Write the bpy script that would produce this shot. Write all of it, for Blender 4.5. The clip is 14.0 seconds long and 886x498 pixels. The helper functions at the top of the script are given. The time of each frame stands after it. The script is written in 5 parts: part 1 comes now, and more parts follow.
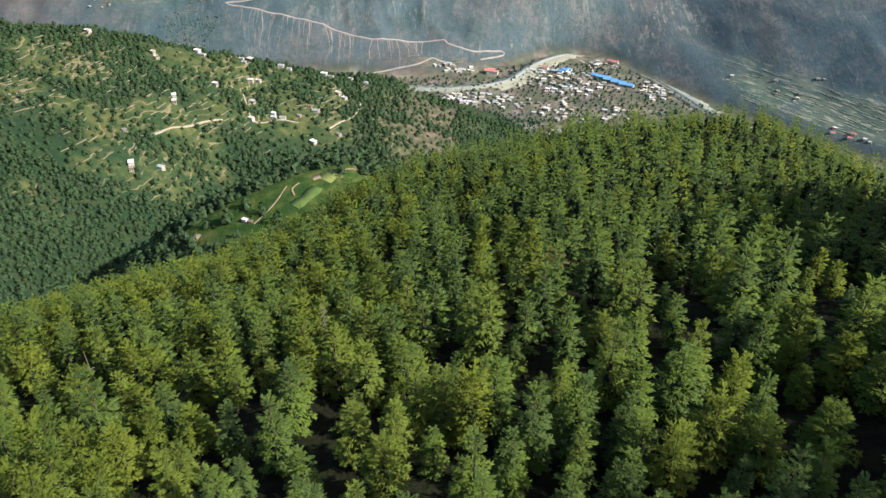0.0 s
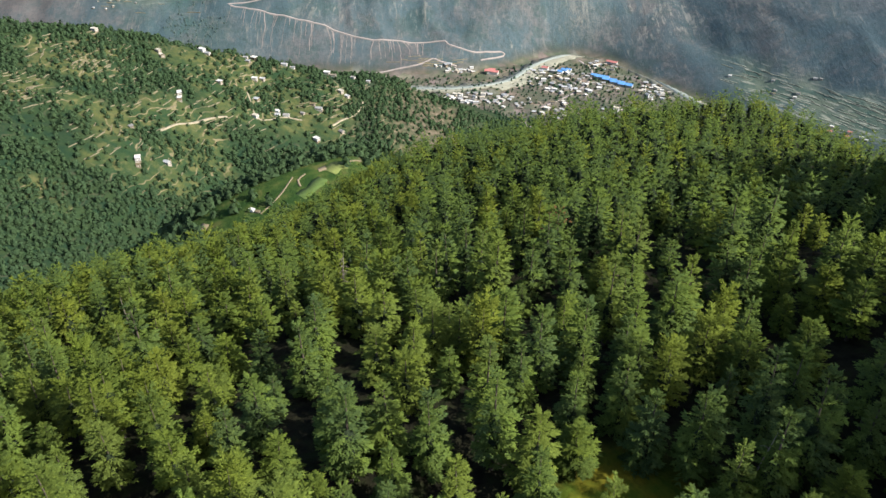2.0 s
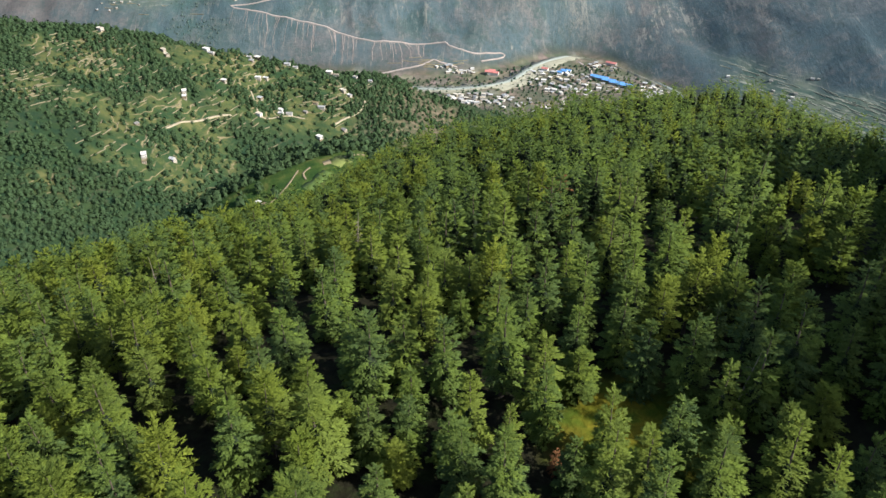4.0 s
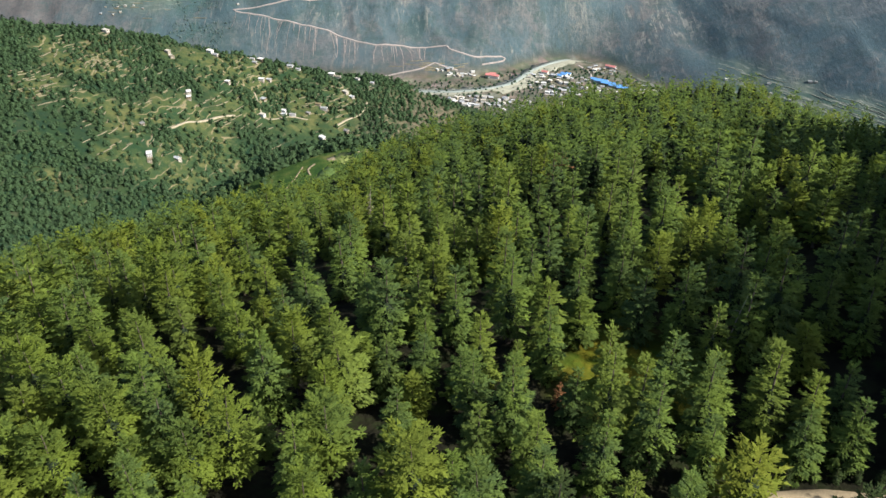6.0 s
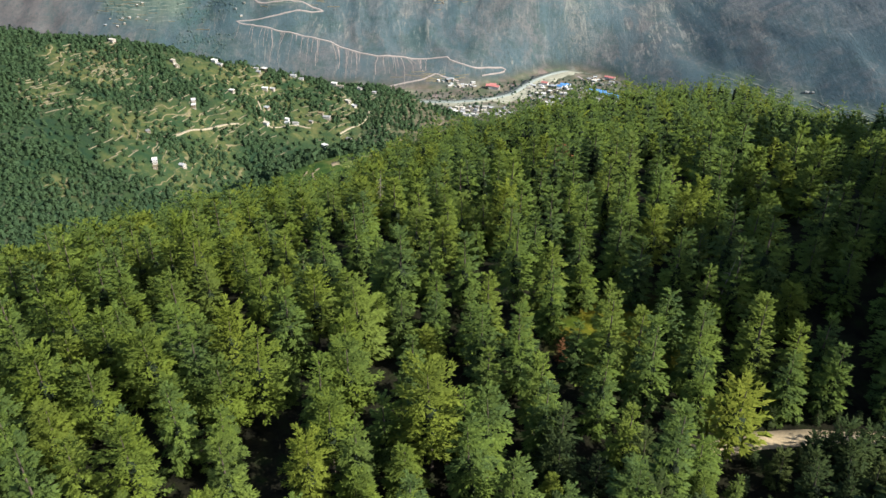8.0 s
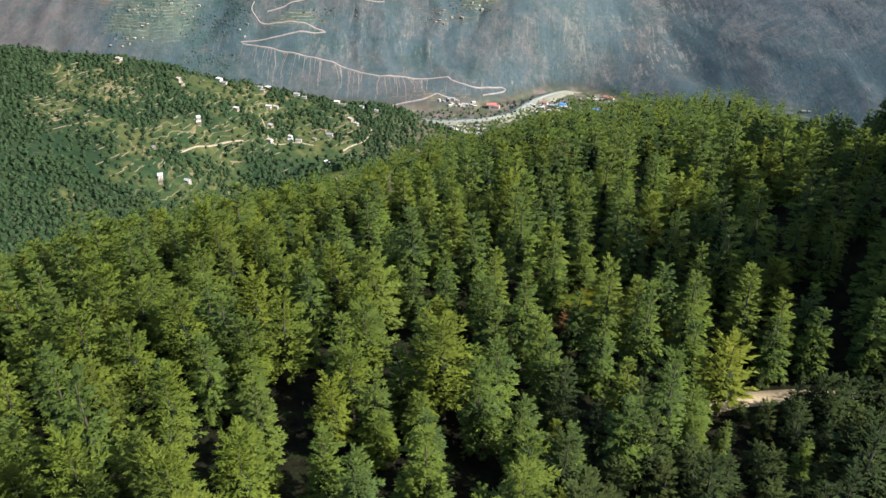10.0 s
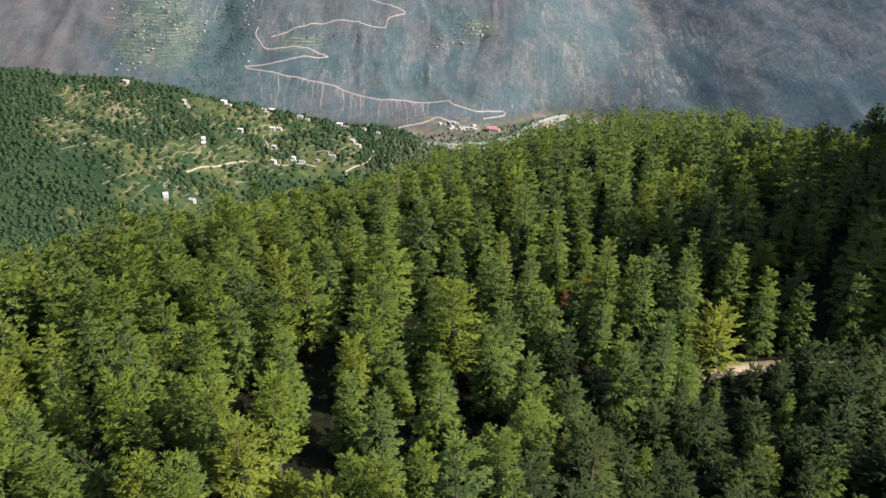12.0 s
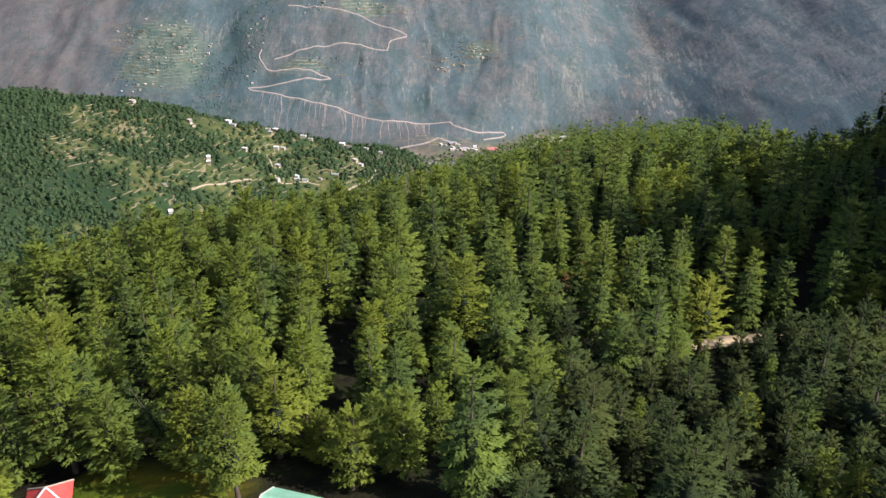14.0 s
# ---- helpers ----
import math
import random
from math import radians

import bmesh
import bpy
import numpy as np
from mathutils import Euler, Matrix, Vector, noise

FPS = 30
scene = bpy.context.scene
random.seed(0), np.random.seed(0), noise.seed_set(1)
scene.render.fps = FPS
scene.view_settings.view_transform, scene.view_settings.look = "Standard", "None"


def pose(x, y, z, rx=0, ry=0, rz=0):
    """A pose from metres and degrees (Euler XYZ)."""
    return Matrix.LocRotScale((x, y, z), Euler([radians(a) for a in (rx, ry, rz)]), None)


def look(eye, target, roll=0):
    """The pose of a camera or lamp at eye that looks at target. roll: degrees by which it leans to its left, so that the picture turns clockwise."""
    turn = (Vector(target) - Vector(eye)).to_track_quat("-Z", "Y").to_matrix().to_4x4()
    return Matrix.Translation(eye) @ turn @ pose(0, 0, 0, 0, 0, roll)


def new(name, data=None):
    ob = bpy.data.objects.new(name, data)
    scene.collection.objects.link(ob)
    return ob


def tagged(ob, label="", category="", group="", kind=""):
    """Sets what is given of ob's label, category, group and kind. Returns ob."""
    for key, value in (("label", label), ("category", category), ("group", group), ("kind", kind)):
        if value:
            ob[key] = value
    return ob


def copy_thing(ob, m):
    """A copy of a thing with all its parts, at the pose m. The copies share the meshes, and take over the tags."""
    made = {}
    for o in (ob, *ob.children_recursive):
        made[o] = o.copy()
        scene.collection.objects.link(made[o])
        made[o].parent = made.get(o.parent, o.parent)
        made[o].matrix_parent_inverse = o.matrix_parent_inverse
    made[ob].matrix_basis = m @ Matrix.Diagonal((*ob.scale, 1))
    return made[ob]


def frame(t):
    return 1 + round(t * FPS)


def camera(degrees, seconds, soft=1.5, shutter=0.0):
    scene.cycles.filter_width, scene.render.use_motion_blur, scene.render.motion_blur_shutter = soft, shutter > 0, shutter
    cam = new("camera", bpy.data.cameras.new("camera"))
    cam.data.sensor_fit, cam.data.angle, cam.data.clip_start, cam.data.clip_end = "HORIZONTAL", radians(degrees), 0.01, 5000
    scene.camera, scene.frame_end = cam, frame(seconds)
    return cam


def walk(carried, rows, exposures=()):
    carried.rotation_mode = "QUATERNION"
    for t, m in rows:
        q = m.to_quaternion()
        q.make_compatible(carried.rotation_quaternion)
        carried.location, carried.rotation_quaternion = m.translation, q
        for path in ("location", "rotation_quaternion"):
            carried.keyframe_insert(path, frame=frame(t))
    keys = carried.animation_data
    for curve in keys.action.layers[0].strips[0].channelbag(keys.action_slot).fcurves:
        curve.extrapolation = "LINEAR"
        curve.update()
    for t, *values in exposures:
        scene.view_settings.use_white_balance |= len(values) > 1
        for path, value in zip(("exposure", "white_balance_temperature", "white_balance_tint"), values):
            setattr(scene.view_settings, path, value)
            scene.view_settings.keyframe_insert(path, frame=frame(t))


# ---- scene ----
cam = camera(60.07, 14.0)
# seconds, eye (metres), yaw, pitch, roll (degrees)
ROWS = [
    (0.0, 0.16, -0.91, 120.76, 0.424, -32.860, -0.20),
    (0.5, -0.67, -6.26, 119.75, 0.412, -32.803, -0.21),
    (1.0, -1.47, -11.43, 118.80, 0.402, -32.715, -0.21),
    (1.5, -2.24, -16.43, 117.91, 0.391, -32.618, -0.20),
    (2.0, -2.99, -21.26, 117.08, 0.382, -32.522, -0.20),
    (2.5, -3.71, -25.95, 116.29, 0.373, -32.432, -0.20),
    (3.0, -4.41, -30.50, 115.55, 0.365, -32.349, -0.20),
    (3.5, -5.09, -34.93, 114.84, 0.357, -32.272, -0.19),
    (4.0, -5.74, -39.24, 114.16, 0.350, -32.195, -0.19),
    (4.5, -6.38, -43.46, 113.50, 0.344, -32.111, -0.18),
    (5.0, -6.99, -47.59, 112.87, 0.338, -32.012, -0.17),
    (5.5, -7.60, -51.64, 112.24, 0.332, -31.892, -0.17),
    (6.0, -8.18, -55.62, 111.63, 0.327, -31.743, -0.16),
    (6.5, -8.76, -59.55, 111.03, 0.322, -31.559, -0.15),
    (7.0, -9.32, -63.43, 110.43, 0.318, -31.336, -0.14),
    (7.5, -9.88, -67.27, 109.82, 0.314, -31.072, -0.13),
    (8.0, -10.42, -71.09, 109.22, 0.310, -30.764, -0.11),
    (8.5, -10.96, -74.89, 108.61, 0.306, -30.414, -0.10),
    (9.0, -11.50, -78.69, 107.99, 0.303, -30.026, -0.09),
    (9.5, -12.03, -82.48, 107.36, 0.300, -29.604, -0.07),
    (10.0, -12.56, -86.29, 106.72, 0.296, -29.155, -0.06),
    (10.5, -13.10, -90.11, 106.07, 0.293, -28.685, -0.04),
    (11.0, -13.63, -93.95, 105.41, 0.290, -28.205, -0.02),
    (11.5, -14.17, -97.83, 104.74, 0.287, -27.723, -0.01),
    (12.0, -14.72, -101.75, 104.06, 0.284, -27.246, 0.01),
    (12.5, -15.27, -105.72, 103.36, 0.281, -26.783, 0.03),
    (13.0, -15.83, -109.74, 102.65, 0.278, -26.338, 0.05),
    (13.5, -16.41, -113.83, 101.94, 0.274, -25.913, 0.08),
    (14.0, -16.99, -117.98, 101.22, 0.271, -25.506, 0.10),
]


def aim(x, y, z, yaw, pitch, roll):
    a, b = radians(yaw), radians(pitch)
    return look((x, y, z), (x - math.sin(a) * math.cos(b), y + math.cos(a) * math.cos(b), z + math.sin(b)), roll)


# the picture turns slightly warmer towards the end
walk(cam, [(row[0], aim(*row[1:])) for row in ROWS], [(0.0, 0.94, 6280, 11.5), (8.0, 0.94, 6250, 9.5), (14.0, 0.93, 6330, 19.5)])

# ---- world and sun ----
SUN_EL, SUN_AZ = 36.0, -22.0  # degrees above the horizon; degrees from +x towards +y
world = bpy.data.worlds.new("world")
scene.world = world
world.use_nodes = True
wn = world.node_tree.nodes
sky = wn.new("ShaderNodeTexSky")
sky.sky_type = "NISHITA"
sky.sun_disc = False
sky.sun_elevation = radians(SUN_EL)
sky.sun_rotation = radians(90 - SUN_AZ)
sky.dust_density = 2.0
wn["Background"].inputs["Strength"].default_value = 0.108
world.node_tree.links.new(sky.outputs[0], wn["Background"].inputs["Color"])
sun_data = bpy.data.lights.new("sun", "SUN")
sun_data.energy, sun_data.angle, sun_data.color = 4.9, radians(0.5), (1.0, 0.94, 0.84)
sun = new("sun", sun_data)
sun_way = Vector((math.cos(radians(SUN_EL)) * math.cos(radians(SUN_AZ)), math.cos(radians(SUN_EL)) * math.sin(radians(SUN_AZ)), math.sin(radians(SUN_EL))))
sun.matrix_world = look((0, 0, 400), Vector((0, 0, 400)) - sun_way)


# ---- materials ----
def material(name, rough=0.85):
    m = bpy.data.materials.new(name)
    m.use_nodes = True
    m.node_tree.nodes["Principled BSDF"].inputs["Roughness"].default_value = rough
    m.node_tree.nodes["Principled BSDF"].inputs["Specular IOR Level"].default_value = 0.25
    return m


class Graph:
    """Short hand for building node trees."""

    def __init__(self, m):
        self.tree, self.n, self.l = m.node_tree, m.node_tree.nodes, m.node_tree.links
        self.out = self.n["Principled BSDF"]

    def link(self, a, b):
        self.l.new(a, b)

    def position(self, scale=(1, 1, 1), turn=0.0):
        g = self.n.new("ShaderNodeNewGeometry")
        mp = self.n.new("ShaderNodeMapping")
        mp.inputs["Scale"].default_value = scale
        mp.inputs["Rotation"].default_value = (0, 0, radians(turn))
        self.link(g.outputs["Position"], mp.inputs["Vector"])
        return mp.outputs[0]

    def noise(self, vector, scale, detail=3.0, rough=0.55, distort=0.0):
        t = self.n.new("ShaderNodeTexNoise")
        t.inputs["Scale"].default_value, t.inputs["Detail"].default_value = scale, detail
        t.inputs["Roughness"].default_value, t.inputs["Distortion"].default_value = rough, distort
        self.link(vector, t.inputs["Vector"])
        return t.outputs["Fac"]

    def ramp(self, fac, stops):
        r = self.n.new("ShaderNodeValToRGB")
        el = r.color_ramp.elements
        while len(el) < len(stops):
            el.new(0.5)
        for e, (p, c) in zip(el, stops):
            e.position, e.color = p, (*c, 1) if len(c) == 3 else c
        self.link(fac, r.inputs[0])
        return r.outputs[0]

    def mix(self, fac, a, b, mode="MIX"):
        x = self.n.new("ShaderNodeMix")
        x.data_type, x.blend_type = "RGBA", mode
        for socket, v in ((x.inputs[0], fac), (x.inputs[6], a), (x.inputs[7], b)):
            if isinstance(v, (int, float)):
                socket.default_value = v
            elif isinstance(v, tuple):
                socket.default_value = (*v, 1)
            else:
                self.link(v, socket)
        return x.outputs[2]

    def math(self, op, a, b=0.0, c=0.0):
        x = self.n.new("ShaderNodeMath")
        x.operation = op
        for socket, v in zip(x.inputs, (a, b, c)):
            if isinstance(v, (int, float)):
                socket.default_value = v
            else:
                self.link(v, socket)
        return x.outputs[0]

    def attribute(self, name):
        a = self.n.new("ShaderNodeAttribute")
        a.attribute_name = name
        return a.outputs["Fac"]

    def bump(self, height, strength, distance):
        b = self.n.new("ShaderNodeBump")
        b.inputs["Strength"].default_value, b.inputs["Distance"].default_value = strength, distance
        self.link(height, b.inputs["Height"])
        self.link(b.outputs[0], self.out.inputs["Normal"])

    def colour(self, c):
        self.link(c, self.out.inputs["Base Color"])


def plain(name, colour, rough=0.8, spread=0.12, scale=0.5, vary=0.0):
    """A painted or earthen surface with blotches at two scales."""
    m = material(name, rough)
    g = Graph(m)
    p = g.position()
    f = g.math("ADD", g.noise(p, scale, 4), g.noise(p, scale * 9, 3))
    lo = tuple(max(0.0, v * (1 - 2 * spread)) for v in colour)
    hi = tuple(min(0.9, v * (1 + 1.5 * spread)) for v in colour)
    c = g.ramp(g.math("MULTIPLY", f, 0.5), [(0.35, lo), (0.65, hi)])
    if vary:
        info = g.n.new("ShaderNodeObjectInfo")
        tone = g.ramp(info.outputs["Random"], [(0.0, (1 - vary, 1 - 1.15 * vary, 1 - 1.4 * vary)), (0.5, (1 - 0.5 * vary, 1 - 0.5 * vary, 1 - 0.5 * vary)), (1.0, (1, 1, 1))])
        c = g.mix(1.0, c, tone, "MULTIPLY")
    g.colour(c)
    return m


def foliage(name, dark, light, warm, see=0.24):
    """Needles or leaves: each tuft, each tree and each part of the wood has its own green."""
    m = material(name, 0.75)
    g = Graph(m)
    g.out.inputs["Specular IOR Level"].default_value = 0.03
    geo = g.n.new("ShaderNodeNewGeometry")
    info = g.n.new("ShaderNodeObjectInfo")
    p = g.position()
    stand = g.noise(p, 0.11, 2)
    fine = g.noise(p, 1.3, 2)
    c = g.mix(g.ramp(stand, [(0.36, (0, 0, 0)), (0.62, (1, 1, 1))]), dark, light)
    c = g.mix(g.math("MULTIPLY", g.ramp(info.outputs["Random"], [(0.45, (0, 0, 0)), (1.0, (1, 1, 1))]), 0.55), c, warm)
    c = g.mix(g.ramp(fine, [(0.40, (0, 0, 0)), (0.80, (0.3, 0.3, 0.3))]), c, warm)
    h = g.n.new("ShaderNodeHueSaturation")
    g.link(c, h.inputs["Color"])
    g.link(g.math("MULTIPLY_ADD", geo.outputs["Random Per Island"], 0.36, 0.82), h.inputs["Value"])
    speck = g.noise(p, 4.5, 3, 0.7)
    shaded = g.mix(1.0, h.outputs[0], g.ramp(speck, [(0.34, (0.55, 0.55, 0.55)), (0.66, (1.25, 1.25, 1.25))]), "MULTIPLY")
    g.colour(shaded)
    g.bump(speck, 0.5, 0.15)
    tr = g.n.new("ShaderNodeBsdfTranslucent")
    g.link(h.outputs[0], tr.inputs["Color"])
    mx = g.n.new("ShaderNodeMixShader")
    mx.inputs[0].default_value = see
    g.link(g.out.outputs[0], mx.inputs[1])
    g.link(tr.outputs[0], mx.inputs[2])
    g.link(mx.outputs[0], g.n["Material Output"].inputs["Surface"])
    return m


CEDAR = foliage("cedar_needles", (0.060, 0.098, 0.036), (0.114, 0.166, 0.033), (0.172, 0.208, 0.031))
PINE = foliage("pine_needles", (0.078, 0.116, 0.028), (0.124, 0.168, 0.026), (0.172, 0.196, 0.027))
LIME = foliage("lime_leaves", (0.15, 0.19, 0.03), (0.20, 0.23, 0.035), (0.27, 0.25, 0.04), 0.35)
# needles kept dark: the shade over the thicket is put into their colour
YOUNG = foliage("young_shaded_needles", (0.031, 0.050, 0.023), (0.055, 0.079, 0.025), (0.090, 0.106, 0.029))
# distance haze put into the greens of far scrub and woods as blue
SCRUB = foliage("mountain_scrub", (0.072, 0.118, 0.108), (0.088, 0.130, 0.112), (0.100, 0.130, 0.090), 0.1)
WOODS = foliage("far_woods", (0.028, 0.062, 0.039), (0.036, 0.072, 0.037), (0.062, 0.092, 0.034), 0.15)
# near-black green that stands for the shade inside the crowns
CROWN_SHADE = plain("crown_inner_shade", (0.016, 0.026, 0.011), 1.0, 0.3, 1.5)
BARK = plain("bark", (0.075, 0.060, 0.046), 0.95, 0.25, 2.0)
DEADWOOD = plain("bleached_wood", (0.19, 0.165, 0.13), 0.9, 0.2, 2.0)
HILL_PATH = plain("hill_path", (0.30, 0.26, 0.18), 0.95, 0.2, 0.3)
ROAD = plain("dusty_road", (0.46, 0.36, 0.22), 0.95, 0.15, 0.3)
FAR_ROAD = plain("mountain_road", (0.29, 0.25, 0.225), 0.95, 0.12, 0.05)
GRAVEL = plain("river_gravel", (0.215, 0.215, 0.165), 0.95, 0.14, 0.03)
WHITEWASH = plain("whitewash", (0.64, 0.63, 0.59), 0.8, 0.12, 0.4, 0.4)
STONEWALL = plain("stone_wall", (0.36, 0.32, 0.26), 0.9, 0.2, 0.6, 0.5)
BLUE_TIN = plain("blue_tin", (0.12, 0.30, 0.60), 0.45, 0.15, 0.3)
RED_TIN = plain("red_tin", (0.62, 0.08, 0.07), 0.5, 0.15, 0.4)
ROSE_TIN = plain("rose_tin", (0.44, 0.17, 0.15), 0.6, 0.15, 0.3)
GREEN_TIN = plain("green_tin", (0.20, 0.42, 0.29), 0.5, 0.12, 0.5)
GREY_TIN = plain("grey_tin", (0.40, 0.41, 0.41), 0.5, 0.12, 0.3, 0.6)
SLATE = plain("slate_roof", (0.26, 0.25, 0.23), 0.8, 0.2, 0.5, 0.5)
GLASS = plain("dark_pane", (0.03, 0.035, 0.04), 0.15, 0.2, 1.0)
WATER = plain("silty_water", (0.24, 0.27, 0.24), 0.25, 0.12, 0.02)


def ground_material():
    m = material("ground", 1.0)
    g = Graph(m)
    g.out.inputs["Specular IOR Level"].default_value = 0.04
    p = g.position()
    # forest floor: needles, moss and soil, with the shade under the trees in its colour
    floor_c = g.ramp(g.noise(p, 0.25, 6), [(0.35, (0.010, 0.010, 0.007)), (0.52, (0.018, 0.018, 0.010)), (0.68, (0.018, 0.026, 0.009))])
    # meadow and terraced slope
    grass = g.ramp(g.noise(p, 0.018, 6, 0.6), [(0.36, (0.020, 0.042, 0.019)), (0.48, (0.040, 0.061, 0.023)), (0.62, (0.078, 0.087, 0.031))])
    grass = g.mix(g.ramp(g.noise(p, 0.11, 4), [(0.42, (0, 0, 0)), (0.66, (0.65, 0.65, 0.65))]), grass, (0.019, 0.045, 0.023))
    sep = g.n.new("ShaderNodeSeparateXYZ")
    g.link(p, sep.inputs[0])
    level = g.math("ADD", g.math("MULTIPLY", sep.outputs[2], 0.125), g.math("MULTIPLY", g.noise(p, 0.02, 3), 3.5))
    edge = g.ramp(g.math("FRACT", level), [(0.0, (1, 1, 1)), (0.10, (1, 1, 1)), (0.17, (0, 0, 0))])
    terraced = g.ramp(g.noise(p, 0.013, 3), [(0.45, (0, 0, 0)), (0.53, (1, 1, 1))])
    tone = g.noise(p, 0.045, 5, 0.7)
    grass = g.mix(g.ramp(tone, [(0.52, (0, 0, 0)), (0.62, (0.8, 0.8, 0.8))]), grass, (0.098, 0.100, 0.040))
    grass = g.mix(g.math("MULTIPLY", edge, g.math("MULTIPLY", terraced, 0.8)), grass, (0.20, 0.165, 0.095))
    # valley floor: plots, stony ground, gardens
    vor = g.n.new("ShaderNodeTexVoronoi")
    vor.inputs["Scale"].default_value = 0.035
    g.link(p, vor.inputs["Vector"])
    plots = g.mix(0.55, vor.outputs["Color"], (0.5, 0.5, 0.5))
    town = g.ramp(g.noise(p, 0.03, 5), [(0.40, (0.060, 0.078, 0.045)), (0.54, (0.130, 0.118, 0.085)), (0.68, (0.260, 0.225, 0.175))])
    town = g.mix(0.45, town, plots, "MULTIPLY")
    town = g.mix(0.25, town, (0.17, 0.17, 0.135))
    # terraces on the bench across the river
    lines = g.math("FRACT", g.math("ADD", g.math("MULTIPLY", sep.outputs[2], 0.14), g.math("MULTIPLY", g.noise(p, 0.008, 3), 2.5)))
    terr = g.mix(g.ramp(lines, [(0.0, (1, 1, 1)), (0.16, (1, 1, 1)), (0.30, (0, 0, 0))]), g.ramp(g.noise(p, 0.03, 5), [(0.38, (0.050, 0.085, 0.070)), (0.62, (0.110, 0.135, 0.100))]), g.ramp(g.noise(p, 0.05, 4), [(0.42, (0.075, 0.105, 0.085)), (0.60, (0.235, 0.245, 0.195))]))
    # bare mountainside: stony soil, gullies running down it, dark scrub
    streak = g.noise(g.position((0.040, 0.018, 0.018)), 1.0, 8, 0.68, 1.8)
    fine = g.noise(g.position((0.11, 0.075, 0.075)), 1.0, 6, 0.72, 1.0)
    # distance haze is put into the rock colours as a blue-grey tint
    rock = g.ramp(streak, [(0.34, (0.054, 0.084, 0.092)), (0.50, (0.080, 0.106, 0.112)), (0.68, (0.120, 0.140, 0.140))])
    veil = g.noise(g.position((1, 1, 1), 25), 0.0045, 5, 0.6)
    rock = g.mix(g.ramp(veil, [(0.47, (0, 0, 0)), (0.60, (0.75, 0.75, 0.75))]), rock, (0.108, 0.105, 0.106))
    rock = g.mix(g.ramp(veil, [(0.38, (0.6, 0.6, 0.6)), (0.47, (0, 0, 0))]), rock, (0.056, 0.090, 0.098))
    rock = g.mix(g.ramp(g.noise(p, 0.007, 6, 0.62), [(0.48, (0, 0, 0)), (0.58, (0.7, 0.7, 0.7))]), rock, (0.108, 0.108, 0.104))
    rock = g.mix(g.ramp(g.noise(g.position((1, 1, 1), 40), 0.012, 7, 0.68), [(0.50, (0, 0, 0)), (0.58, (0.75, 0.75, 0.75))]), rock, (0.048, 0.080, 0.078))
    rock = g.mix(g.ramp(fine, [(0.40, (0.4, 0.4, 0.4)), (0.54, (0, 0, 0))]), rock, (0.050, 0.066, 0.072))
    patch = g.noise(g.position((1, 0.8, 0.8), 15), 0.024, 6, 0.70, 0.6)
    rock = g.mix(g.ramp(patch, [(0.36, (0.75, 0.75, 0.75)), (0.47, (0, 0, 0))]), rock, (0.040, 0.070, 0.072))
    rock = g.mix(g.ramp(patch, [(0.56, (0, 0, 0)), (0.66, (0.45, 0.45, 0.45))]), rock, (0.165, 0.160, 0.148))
    slant = g.noise(g.position((0.09, 0.020, 0.012), -38), 1.0, 6, 0.68, 1.2)
    rock = g.mix(g.math("MULTIPLY", g.ramp(slant, [(0.52, (0, 0, 0)), (0.62, (0.9, 0.9, 0.9))]), g.attribute("slant")), rock, (0.250, 0.240, 0.210))
    grove = g.math("MULTIPLY_ADD", g.ramp(g.noise(p, 0.03, 5, 0.65), [(0.40, (0, 0, 0)), (0.60, (1, 1, 1))]), 0.6, 0.4)
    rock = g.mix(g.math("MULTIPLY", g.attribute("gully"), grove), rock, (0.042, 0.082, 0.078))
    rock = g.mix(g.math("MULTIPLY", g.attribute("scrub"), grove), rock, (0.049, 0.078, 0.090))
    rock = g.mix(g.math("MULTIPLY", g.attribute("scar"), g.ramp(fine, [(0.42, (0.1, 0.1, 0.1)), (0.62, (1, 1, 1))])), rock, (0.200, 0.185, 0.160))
    # the dry zone: haze brightening put into a slope turned from the sun
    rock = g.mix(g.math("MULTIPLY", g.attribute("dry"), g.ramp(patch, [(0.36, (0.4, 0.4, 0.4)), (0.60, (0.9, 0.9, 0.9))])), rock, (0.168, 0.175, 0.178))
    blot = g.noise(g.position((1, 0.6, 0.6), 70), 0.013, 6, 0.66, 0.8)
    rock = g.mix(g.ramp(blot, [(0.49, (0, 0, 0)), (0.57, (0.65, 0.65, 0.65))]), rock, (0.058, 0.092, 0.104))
    rill = g.noise(g.position((0.085, 0.016, 0.016), 3), 1.0, 6, 0.66, 1.4)
    where = g.ramp(g.noise(p, 0.009, 4), [(0.44, (0.1, 0.1, 0.1)), (0.60, (1, 1, 1))])
    rock = g.mix(g.math("MULTIPLY", g.ramp(rill, [(0.36, (0.45, 0.45, 0.45)), (0.46, (0, 0, 0))]), where), rock, (0.040, 0.056, 0.060))
    rock = g.mix(g.math("MULTIPLY", g.ramp(rill, [(0.55, (0, 0, 0)), (0.66, (0.6, 0.6, 0.6))]), where), rock, (0.205, 0.198, 0.172))
    rock = g.mix(g.math("MULTIPLY", g.attribute("burn"), g.ramp(patch, [(0.36, (0.35, 0.35, 0.35)), (0.55, (1, 1, 1))])), rock, g.ramp(g.noise(p, 0.02, 5), [(0.4, (0.090, 0.084, 0.082)), (0.62, (0.122, 0.109, 0.104))]))
    brush = g.noise(p, 0.10, 4, 0.72)
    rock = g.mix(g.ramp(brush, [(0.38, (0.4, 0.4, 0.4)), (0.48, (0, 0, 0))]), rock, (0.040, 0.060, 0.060))
